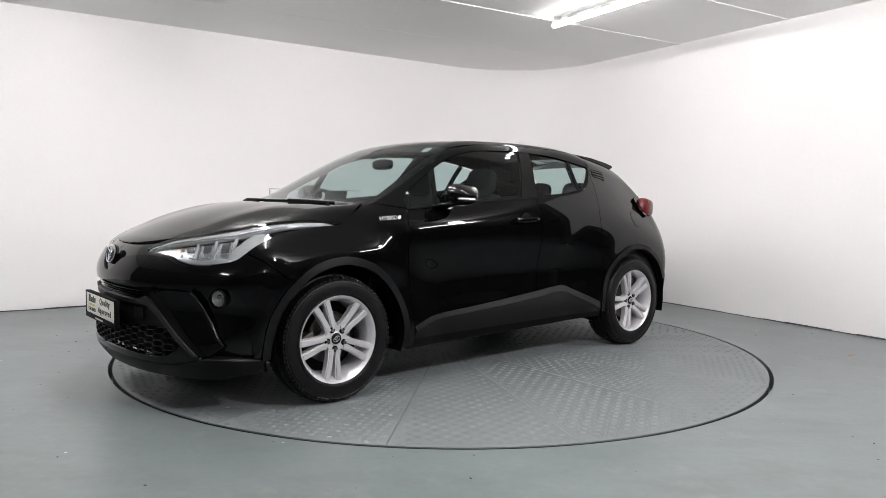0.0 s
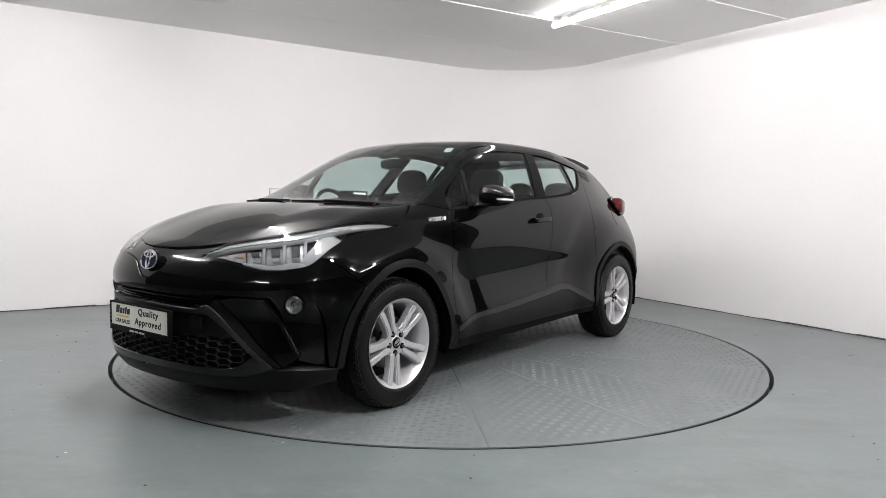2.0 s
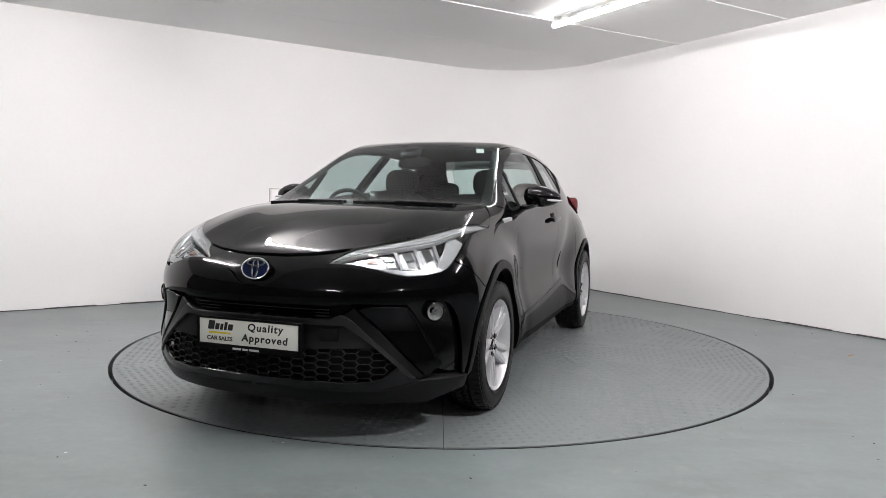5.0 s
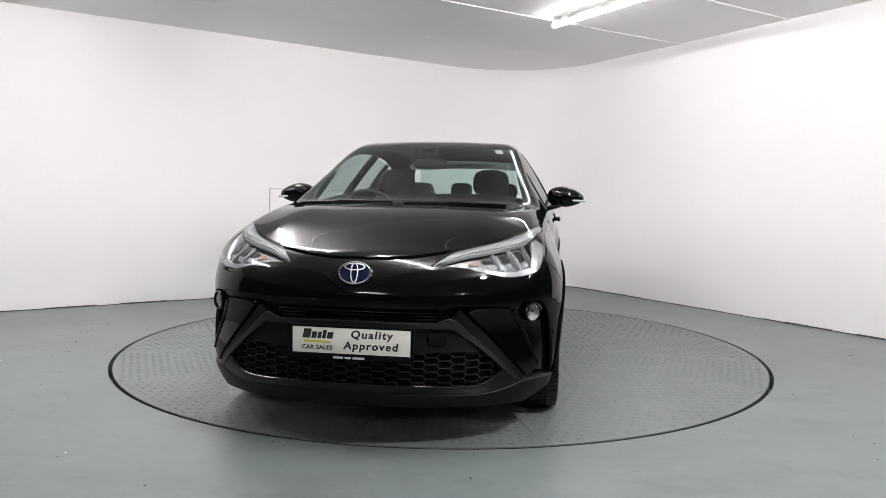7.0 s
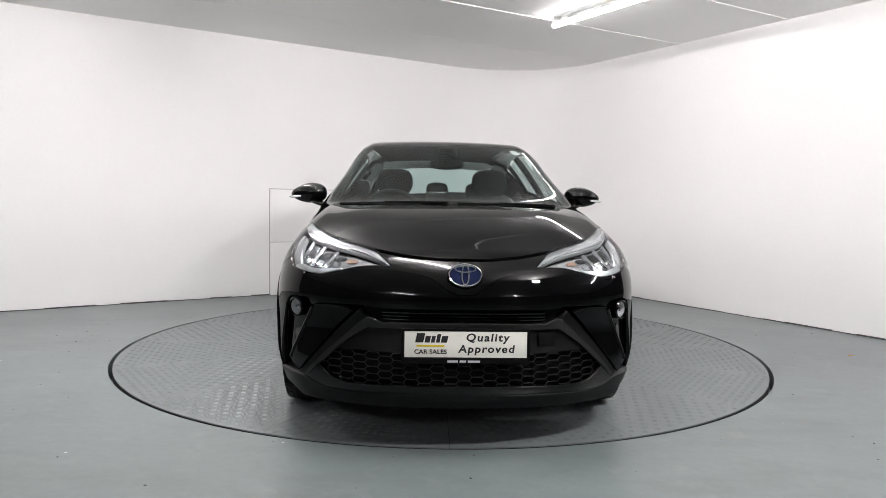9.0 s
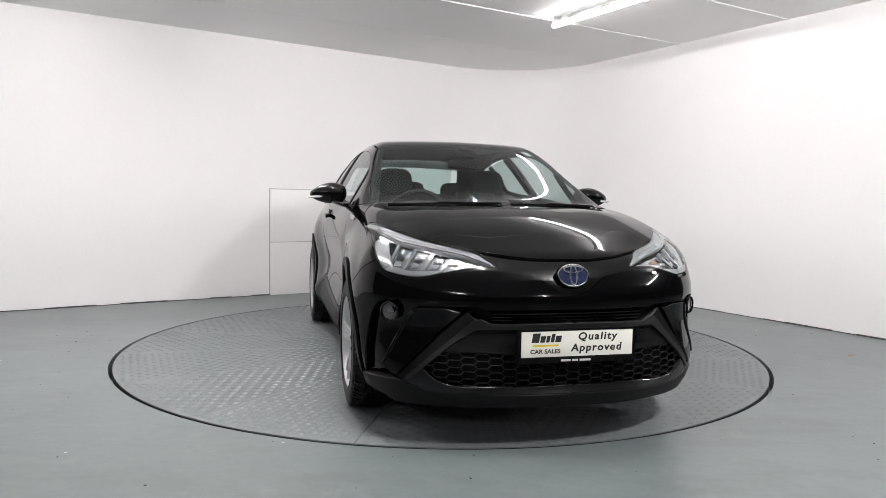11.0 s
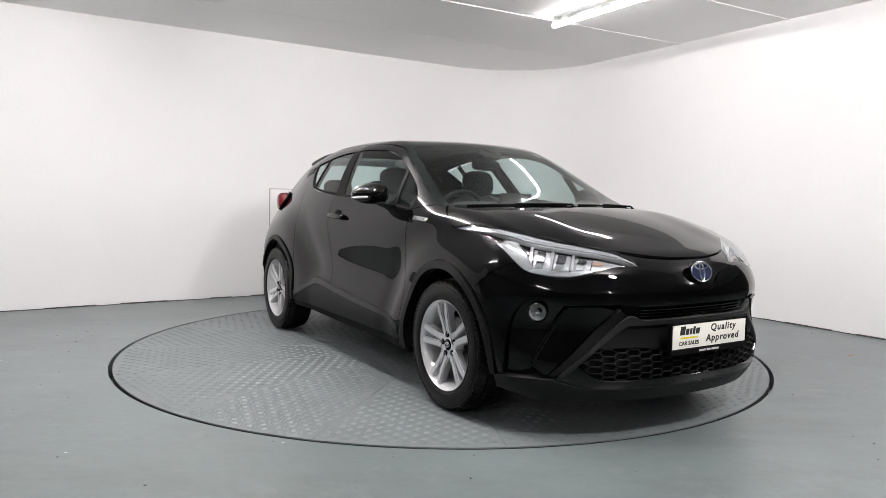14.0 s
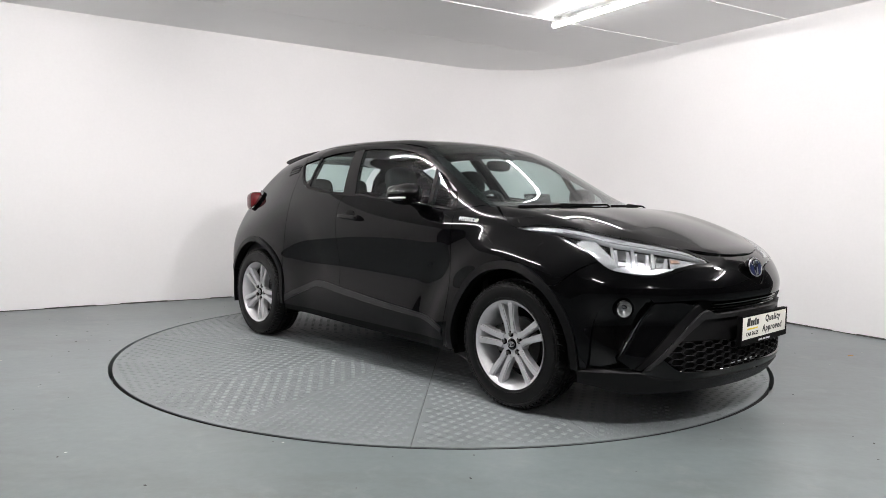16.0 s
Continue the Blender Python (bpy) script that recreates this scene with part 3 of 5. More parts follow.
def flood_light(at, to, glow):
    """A round lamp on a ceiling stem, tilted at the car."""
    t = thing("flood_light", "small round lit flood lamp hung from the ceiling", "lamp", group="ceiling flood lamps")
    aim = (Vector(to) - Vector(at)).normalized()
    m = Matrix.Translation(at) @ aim.to_track_quat("Z", "Y").to_matrix().to_4x4()
    bm = bmesh.new()
    lathe(bm, [(0.0001, -0.10), (0.045, -0.10), (0.075, -0.06), (0.115, -0.02), (0.122, 0.0), (0.122, 0.012), (0.112, 0.012), (0.112, 0.004), (0.0001, 0.004)], "z", 40, closed=False)
    part("housing", bm, FITTING, t, at=m)
    bm = bmesh.new()
    lathe(bm, [(0.110, 0.006), (0.060, 0.010), (0.0001, 0.011)], "z", 40, closed=False)
    part("lens", bm, glow, t, at=m)
    bm = bmesh.new()
    back = m @ Vector((0, 0, -0.085))
    rod(bm, back, (back.x, back.y, HIGH), 0.010, 12)
    rod(bm, (back.x, back.y, HIGH - 0.012), (back.x, back.y, HIGH), 0.05, 24)
    part("stem", bm, FITTING, t)
    return t


flood_light((1.90, -3.65, 2.66), (-0.9, 0.6, 0.6), FLOOD)
flood_light((4.15, -1.45, 2.66), (-1.6, 0.8, 0.6), SOFT_FLOOD)


# ---------------------------------------------------------------- turntable
def tread_cells(r, half):
    """Raised five-bar groups of one wedge plate, along its middle line x."""
    verts, faces = [], []
    cell = 0.046
    bars = 5
    for i in range(3, int(r / cell)):
        x = (i + 0.5) * cell
        wide = x * math.tan(half) - 0.006
        n = int(wide / cell) + 1
        for j in range(-n, n):
            y = (j + 0.5) * cell
            if abs(y) + 0.020 > wide or math.hypot(x, abs(y)) + 0.026 > r:
                continue
            across = (i + j) % 2 == 0
            for k in range(bars):
                o = (k - 2) * 0.0062
                l, w, h = 0.0150, 0.0023, 0.0011
                c = ((-l, -w, 0), (l, -w, 0), (l, w, 0), (-l, w, 0), (-l * 0.62, 0, h), (l * 0.62, 0, h))
                b = len(verts)
                for a, d, z in c:
                    a, d = (a, d + o) if across else (d + o, a)
                    a, d = (a - d) * 0.7071, (a + d) * 0.7071
                    verts.append((x + a, y + d, z - 0.0002))
                f = ((0, 1, 5, 4), (1, 2, 5), (2, 3, 4, 5), (3, 0, 4))
                faces += [tuple(b + q for q in (g if across else g[::-1])) for g in f]
    return verts, faces


def turntable():
    """Sixteen wedge plates with open seams on a dark drum."""
    t = thing("turntable", "round grey chequer-plate vehicle turntable set flush in the floor", "turntable")
    plate = shader("worn_chequer_plate", (0.140, 0.157, 0.160), 0.47, metal=0.05, vary=0.10, scale=2.2, fine=0.05, fine_scale=60, rough_vary=0.03)
    r, n = TABLE_R - 0.026, 16
    half = math.pi / n
    bm = bmesh.new()
    lathe(bm, [(r - 0.004, -0.006), (r - 0.004, -0.09), (0.0001, -0.09), (0.0001, -0.006)], "z", 128)
    part("drum", bm, PIT, t, smooth=False)
    bm = bmesh.new()
    gap = 0.0016
    pts = [(0.012, 0.0)] + [(r * math.cos(a), r * math.sin(a)) for a in np.linspace(-half + gap / r, half - gap / r, 12)]
    prism(bm, pts, 0.006, Matrix.Translation((0, 0, -0.006)))
    tv, tf = tread_cells(r, half)
    me = mesh_from("plate", bm, plate, False)
    tread = bpy.data.meshes.new("tread")
    tread.from_pydata(tv, [], tf)
    tread.materials.append(plate)
    for i in range(n):
        m = Matrix.Rotation(half * 2 * (i + 0.5), 4, "Z")
        ob = new("plate", me)
        ob.parent, ob.matrix_basis = t, m
        tr = new("tread", tread)
        tr.parent = ob
        tagged(tr, kind="stuff")
    return t


table = turntable()


# ---------------------------------------------------------------- the car
car = thing("car", "glossy black five-door hybrid crossover car standing on the turntable", "car")
FX, RX = 1.325, -1.357        # axles

DOOR_F = on_flank((0.806, 1.050), (0.822, 0.993), (0.832, 0.787), (0.820, 0.56), (0.808, 0.42), (0.80, 0.36))
DOOR_B = on_flank((-0.275, 1.124), (-0.318, 1.065), (-0.310, 0.787), (-0.303, 0.60), (-0.285, 0.49))
BELT_F = on_flank((0.806, 1.050), (0.742, 1.045), (0.3, 1.081), (-0.041, 1.112), (-0.275, 1.124))
BELT_R = on_flank((-0.275, 1.124), (-0.587, 1.148), (-0.817, 1.177), (-0.95, 1.235), (-1.06, 1.335))
CLAD_F = on_flank((0.80, 0.36), (0.62, 0.412), (0.2, 0.447), (-0.285, 0.49))
CLAD_R = on_flank((-0.285, 0.49), (-0.45, 0.507), (-0.57, 0.510), (-0.66, 0.480), (-0.935, 0.37))
SILL_T = on_flank((0.785, 0.33), (0.60, 0.385), (0.2, 0.412), (-0.285, 0.450), (-0.45, 0.466), (-0.565, 0.466), (-0.65, 0.437), (-0.94, 0.32))
SILL_B = on_flank((0.80, 0.285), (0.2, 0.292), (-0.4, 0.297), (-0.95, 0.302))
RD_BACK = on_flank((-1.06, 1.335), (-1.03, 1.16), (-0.985, 0.98), (-0.965, 0.80), (-1.0, 0.62), (-1.003, 0.55))
DLO_TOP = on_flank((0.806, 1.10), (0.752, 1.158), (0.62, 1.235), (0.479, 1.308), (0.331, 1.381), (0.165, 1.424), (0.032, 1.440), (-0.217, 1.450), (-0.43, 1.447),
                   (-0.655, 1.436), (-0.88, 1.405), (-1.09, 1.367))
SCREEN_SIDE = on_top((1.055, 0.735), (0.87, 0.705), (0.53, 0.630), (0.30, 0.565))
ROOF_SIDE = on_top((0.30, 0.565), (0.0, 0.555), (-0.5, 0.54), (-1.0, 0.51), (-1.45, 0.46))
COWL = on_top((1.352, 0.0), (1.325, 0.3), (1.20, 0.57), (1.055, 0.735))
HEADER = on_top((0.30, 0.565), (0.355, 0.3), (0.371, 0.0))
BON_SIDE = on_top((1.055, 0.690), (1.165, 0.770), (1.278, 0.802), (1.40, 0.779), (1.63, 0.728), (1.86, 0.595), (2.04, 0.395))
BON_NOSE = on_top((2.04, 0.395), (2.112, 0.265), (2.150, 0.12), (2.156, 0.0))
LAMP_TOP = chain(BON_SIDE[2:], on_front((0.325, 0.822)))
LAMP_LOW = chain(on_front((0.325, 0.822), (0.451, 0.817), (0.565, 0.788), (0.652, 0.767), (0.722, 0.767)),
                 on_flank((1.881, 0.787), (1.828, 0.823), (1.75, 0.872), (1.573, 0.932)), BON_SIDE[2:3])
BAND_LOW = on_front((0.0, 0.70), (0.035, 0.702), (0.098, 0.735), (0.161, 0.775), (0.298, 0.798), (0.456, 0.797), (0.561, 0.774), (0.652, 0.752), (0.728, 0.755))
FENDER_CUT = on_flank((1.828, 0.823), (1.746, 0.780), (1.634, 0.692))
BEAK_LOW = on_front((0.0, 0.637), (0.37, 0.634), (0.43, 0.643), (0.56, 0.641), (0.671, 0.635))
FOG_OUT = chain(on_front((0.671, 0.635), (0.685, 0.650), (0.755, 0.655)), on_flank((1.893, 0.631), (1.828, 0.524), (1.80, 0.30)))
front_arch = arc(1.30, 0.462, 51, 190)
rear_arch = arc(-1.405, 0.456, 29, 152)

# painted panels
panel("bonnet", ABOVE, [BON_NOSE[::-1], BON_SIDE[::-1], on_top((1.055, 0.690), (1.19, 0.56), (1.335, 0.3), (1.366, 0.0))], PAINT, car, whole=True)
panel("roof", ABOVE, [HEADER[::-1], ROOF_SIDE, on_top((-1.45, 0.47), (-1.5, 0.25), (-1.52, 0.0))], PAINT, car, whole=True)
panel("front_fender", FLANK, [chain(DOOR_F, on_flank((0.797, 0.25)))[::-1], on_flank((0.806, 1.05), (0.92, 1.065), (0.99, 1.078)), BON_SIDE[:3],
                              LAMP_LOW[::-1][0:4], FENDER_CUT, front_arch], PAINT, car, step=0.02)
panel("front_door", FLANK, [DOOR_F, CLAD_F, DOOR_B[::-1], BELT_F[::-1]], PAINT, car, step=0.02)
panel("rear_door", FLANK, [DOOR_B, CLAD_R, RD_BACK[::-1], BELT_R[::-1]], PAINT, car, step=0.02)
panel("rear_quarter", FLANK, [RD_BACK, rear_arch, on_flank((-1.83, 0.52), (-1.98, 0.56), (-1.98, 0.85), (-1.93, 1.0), (-1.7, 1.27), (-1.5, 1.40)),
                              on_flank((-1.5, 1.40), (-1.25, 1.445), (-1.10, 1.415), (-1.06, 1.335))], PAINT, car, step=0.02)
panel("side_frame", FLANK, [DLO_TOP, on_flank((-1.10, 1.415), (-1.25, 1.448), (-1.40, 1.43)), ROOF_SIDE[::-1], SCREEN_SIDE[::-1],
                            on_flank((0.99, 1.078), (0.83, 1.053)), on_flank((0.806, 1.055), (0.806, 1.10))], PAINT, car)
panel("front_bumper", FRONT, [BAND_LOW, LAMP_LOW[4:7], FENDER_CUT, arc(1.30, 0.462, 51, 0, 12), on_flank((1.762, 0.295), (1.80, 0.295)), FOG_OUT[::-1], BEAK_LOW[::-1]],
      PAINT, car, join=True, step=0.025)
panel("bumper_blade", FRONT, [on_front((0.668, 0.630), (0.56, 0.634), (0.485, 0.618)), on_front((0.485, 0.618), (0.575, 0.52), (0.66, 0.42), (0.742, 0.312)),
                              on_front((0.742, 0.312), (0.792, 0.36)), on_front((0.792, 0.36), (0.735, 0.48), (0.668, 0.630))], PAINT, car, lift=0.004, step=0.025, flange=0.03)

# gloss bead added along each blade to catch a thin line of reflected light
for side in (1, -1):
    edge = on_front((0.672, 0.618), (0.704, 0.55), (0.738, 0.475), (0.768, 0.41), (0.786, 0.366)) * (1, side, 1)
    tube("blade_glint_bead", [tuple(q) for q in edge], 0.011, PAINT, car, res=5)

# glass
panel("windscreen", ABOVE, [COWL, SCREEN_SIDE, HEADER], GLASS, car, whole=True, flange=0.0, step=0.022)
panel("front_door_glass", FLANK, [chain(on_flank((0.50, 1.297)), DLO_TOP[3:8], on_flank((-0.33, 1.449))), on_flank((-0.330, 1.449), (-0.26, 1.30), (-0.165, 1.119)), on_flank((-0.165, 1.119), (0.2, 1.092), (0.575, 1.062))], PRIVACY, car, flange=0.0, lift=-0.004)
panel("quarter_glass", FLANK, [on_flank((0.775, 1.13), (0.66, 1.212), (0.525, 1.283)), on_flank((0.605, 1.063), (0.775, 1.05))], PRIVACY, car, flange=0.0, lift=-0.004)
panel("rear_door_glass", FLANK, [on_flank((-0.44, 1.440), (-0.652, 1.428), (-0.84, 1.402)), on_flank((-0.82, 1.31), (-0.80, 1.19)), on_flank((-0.80, 1.19), (-0.58, 1.160), (-0.308, 1.138)), on_flank((-0.308, 1.138), (-0.385, 1.30), (-0.44, 1.44))],
      PRIVACY, car, flange=0.0, lift=-0.004)
panel("rear_quarter_glass", FLANK, [on_flank((-0.865, 1.395), (-0.97, 1.378), (-1.06, 1.355)), on_flank((-1.06, 1.355), (-0.97, 1.265), (-0.83, 1.20)), on_flank((-0.83, 1.20), (-0.845, 1.31), (-0.865, 1.395))],
      PRIVACY, car, flange=0.0, lift=-0.004)
panel("rear_glass", ABOVE, [on_top((-1.53, 0.0), (-1.52, 0.25), (-1.49, 0.43)), on_top((-1.49, 0.43), (-1.70, 0.47), (-1.84, 0.50)), on_top((-1.84, 0.50), (-1.90, 0.25), (-1.92, 0.0))],
      GLASS, car, whole=True, flange=0.0)
# dark frames round the glass
panel("pillar_trim", FLANK, [on_flank((-0.330, 1.452), (-0.435, 1.448)), on_flank((-0.435, 1.448), (-0.38, 1.30), (-0.305, 1.132)), on_flank((-0.305, 1.126), (-0.165, 1.118)),
                             on_flank((-0.165, 1.118), (-0.26, 1.30), (-0.330, 1.452))], MATT, car, flange=0.03, gap=0.0)
panel("window_bar", FLANK, [on_flank((0.525, 1.287), (0.49, 1.303)), on_flank((0.49, 1.303), (0.57, 1.056)), on_flank((0.57, 1.056), (0.605, 1.056)), on_flank((0.605, 1.056), (0.525, 1.287))], MATT, car, flange=0.03, gap=0.0)
panel("rear_window_bar", FLANK, [on_flank((-0.84, 1.408), (-0.865, 1.405)), on_flank((-0.865, 1.405), (-0.845, 1.31), (-0.83, 1.19)), on_flank((-0.83, 1.19), (-0.80, 1.18)), on_flank((-0.80, 1.18), (-0.82, 1.31), (-0.84, 1.408))],
      MATT, car, flange=0.03, gap=0.0)
panel("corner_trim", FLANK, [on_flank((0.806, 1.098), (0.775, 1.132)), on_flank((0.775, 1.132), (0.775, 1.048)), on_flank((0.775, 1.045), (0.806, 1.050))], MATT, car, gap=0.0)
panel("belt_strip", FLANK, [on_flank((0.79, 1.047), (0.3, 1.083), (-0.041, 1.114), (-0.275, 1.127)), on_flank((-0.275, 1.136), (-0.09, 1.128), (0.3, 1.097), (0.79, 1.061))], MATT, car, lift=0.003, flange=0.02, gap=0.0)
panel("belt_strip", FLANK, [on_flank((-0.275, 1.126), (-0.587, 1.150), (-0.817, 1.179), (-0.95, 1.237), (-1.07, 1.345)), on_flank((-1.075, 1.362), (-0.95, 1.257), (-0.817, 1.195), (-0.587, 1.163), (-0.275, 1.139))], MATT, car, lift=0.003, flange=0.02, gap=0.0)

# grained plastic: arches, sills, chin
panel("front_arch_trim", FLANK, [arc(1.30, 0.460, -6, 191, 40), arc(1.30, 0.418, 191, -6, 40)], CLAD, car, lift=0.010, flange=0.05, gap=0.0, step=0.025)
panel("rear_arch_trim", FLANK, [arc(-1.405, 0.456, -4, 158, 36), arc(-1.405, 0.418, 158, -4, 36)], CLAD, car, lift=0.010, flange=0.05, gap=0.0, step=0.025)
panel("sill_ridge", FLANK, [chain(CLAD_F, CLAD_R[1:]), SILL_T[::-1]], SATIN_CLAD, car, lift=0.004, flange=0.02, gap=0.001)
panel("sill", FLANK, [SILL_T, on_flank((-0.95, 0.302),), SILL_B[::-1]], CLAD, car, lift=0.0, flange=0.06, gap=0.0)
panel("sill_base", FLANK, [SILL_B, on_flank((-0.96, 0.262), (0.2, 0.235), (0.84, 0.225))], MATT, car, lift=-0.008, flange=0.1, gap=0.0)
panel("chin", FRONT, [on_front((0.0, 0.270), (0.293, 0.267), (0.575, 0.262), (0.70, 0.292)), chain(on_front((0.70, 0.296), (0.745, 0.300)), on_flank((1.80, 0.290), (1.745, 0.286))), on_flank((1.74, 0.22),),
                      on_front((0.722, 0.185), (0.42, 0.195), (0.0, 0.200))], CLAD, car, join=True, lift=0.008, flange=0.06, step=0.025)
panel("rear_bumper", FLANK, [on_flank((-1.83, 0.52), (-1.855, 0.40), (-1.86, 0.28)), on_flank((-2.0, 0.30), (-1.985, 0.56))], CLAD, car, lift=0.004)

# nose: trim band, grille, lip
panel("nose_band", FRONT, [BON_NOSE[::-1], chain(BON_NOSE[:1], on_front((0.325, 0.826))), LAMP_LOW[:5], BAND_LOW[::-1]], GLOSS, car, join=True, lift=-0.010, step=0.025)
panel("upper_grille", FRONT, [on_front((0.0, 0.634), (0.37, 0.630), (0.455, 0.628)), on_front((0.455, 0.628), (0.40, 0.570)), on_front((0.40, 0.570), (0.0, 0.577))], MATT, car, join=True, lift=-0.03, gap=0.0, step=0.03)
for z in (0.618, 0.603, 0.589):
    panel("slat", FRONT, [on_front((0.0, z), (0.36, z - 0.003)), on_front((0.36, z - 0.008), (0.0, z - 0.005))], GLOSS, car, join=True, lift=-0.012, flange=0.02, gap=0.0)
panel("grille_surround", FRONT, [on_front((0.0, 0.577), (0.37, 0.571), (0.462, 0.622)), on_front((0.462, 0.622), (0.557, 0.528), (0.653, 0.420), (0.735, 0.314)), on_front((0.735, 0.310), (0.715, 0.305)),
                                 on_front((0.715, 0.305), (0.648, 0.375), (0.594, 0.441)), on_front((0.594, 0.441), (0.444, 0.446), (0.274, 0.441), (0.0, 0.433))], CLAD, car, join=True, lift=-0.004, flange=0.03, step=0.025, gap=0.001)
panel("surround_ridge", FRONT, [on_front((0.0, 0.577), (0.36, 0.571)), on_front((0.36, 0.571), (0.43, 0.588), (0.55, 0.474), (0.655, 0.372), (0.705, 0.312)), on_front((0.688, 0.312), (0.635, 0.368), (0.52, 0.475), (0.42, 0.548)), on_front((0.42, 0.548), (0.0, 0.552))],
      SATIN_CLAD, car, join=True, lift=0.010, flange=0.016, step=0.025, gap=0.0)
panel("lower_lip", FRONT, [on_front((0.0, 0.309), (0.30, 0.303), (0.476, 0.297), (0.574, 0.312), (0.645, 0.374)), on_front((0.645, 0.374), (0.713, 0.303)), on_front((0.713, 0.300), (0.575, 0.264), (0.293, 0.270), (0.0, 0.272))],
      GLOSS, car, join=True, lift=0.004, flange=0.03, step=0.025, gap=0.001)
panel("grille_backing", FRONT, [on_front((0.0, 0.436), (0.274, 0.444), (0.444, 0.449), (0.597, 0.444)), on_front((0.597, 0.444), (0.65, 0.376)), on_front((0.65, 0.376), (0.574, 0.306), (0.476, 0.292), (0.0, 0.303))],
      MATT, car, join=True, lift=-0.045, flange=0.0, gap=0.0)


def honeycomb():
    """Flat hexagon bars of the lower grille, cut to its outline."""
    edge = np.array([(0.0, 0.434), (0.274, 0.442), (0.444, 0.447), (0.594, 0.442), (0.646, 0.376), (0.574, 0.31), (0.476, 0.296), (0.3, 0.302), (0.0, 0.308)])
    edge = np.concatenate([edge, edge[::-1] * (-1, 1)])
    px, pz, w = 0.113, 0.0155, 0.0012
    segs = []
    for r in range(-1, 12):
        for c in range(-18, 19):
            y0, z0 = (c + 0.5 * (r % 2)) * px, 0.30 + r * pz
            if (c + r) % 2:
                continue
            y0 = c * px * 0.5
            a, b = (y0 - px * 0.19, z0), (y0 + px * 0.19, z0)
            e = px * 0.5 - px * 0.19
            segs += [(a, b), (b, (y0 + e, z0 + pz)), (a, (y0 - e, z0 + pz))]
    verts, faces = [], []
    for a, b in segs:
        mid = np.array([[(a[0] + b[0]) / 2, (a[1] + b[1]) / 2]])
        if not inside_poly(mid, edge)[0]:
            continue
        d = Vector((b[0] - a[0], b[1] - a[1])).normalized()
        n = Vector((-d.y, d.x)) * w
        q = ROUND_BACK.skin([(a[0] + n.x, a[1] + n.y), (b[0] + n.x, b[1] + n.y), (b[0] - n.x, b[1] - n.y), (a[0] - n.x, a[1] - n.y)])
        k = len(verts)
        verts += [tuple(v - (0.006, 0, 0)) for v in q] + [tuple(v - (0.020, 0, 0)) for v in q]
        faces += [(k, k + 1, k + 2, k + 3)] + [(k + i, k + 4 + i, k + 4 + (i + 1) % 4, k + (i + 1) % 4) for i in range(4)]
    me = bpy.data.meshes.new("grille_mesh")
    me.from_pydata(verts, [], faces)
    me.materials.append(SATIN_CLAD)
    ob = new("grille_mesh", me)
    ob.parent = car
    ob["label"] = "black honeycomb grille mesh"


honeycomb()


def fog_lamp(side):
    panel("fog_recess", FRONT, [FOG_OUT, on_flank((1.80, 0.30), (1.84, 0.298)), on_front((0.790, 0.335), (0.797, 0.365)), on_front((0.797, 0.365), (0.735, 0.48), (0.668, 0.630))], GLOSS, car, lift=-0.030, flange=0.0, sides=(side,), gap=0.0)
    c = Vector((1.940, 0.757 * side, 0.60))
    ax = Vector((0.80, 0.60 * side, 0.0)).normalized()
    turn = ax.to_track_quat("Z", "Y").to_matrix().to_4x4()
    bm = bmesh.new()
    lathe(bm, [(0.046, -0.03), (0.046, 0.016), (0.040, 0.022), (0.038, 0.004), (0.030, -0.02), (0.0005, -0.025)], "z", 32, closed=False)
    lamp = part("fog_lamp", bm, GLOSS, car, "round fog lamp in a black recess", at=Matrix.Translation(c) @ turn)
    bm = bmesh.new()
    lathe(bm, [(0.038, 0.006), (0.030, -0.008), (0.015, -0.018), (0.0005, -0.02)], "z", 24, closed=False)
    part("reflector", bm, FOG_BOWL, lamp)
    bm = bmesh.new()
    lathe(bm, [(0.013, -0.018), (0.013, -0.002), (0.009, 0.004), (0.0001, 0.006)], "z", 20, closed=False)
    part("bulb_shield", bm, CHROME, lamp)
    bm = bmesh.new()
    lathe(bm, [(0.039, 0.012), (0.030, 0.019), (0.015, 0.022), (0.0001, 0.023)], "z", 28, closed=False)
    part("lens", bm, LENS, lamp)


fog_lamp(1)
fog_lamp(-1)


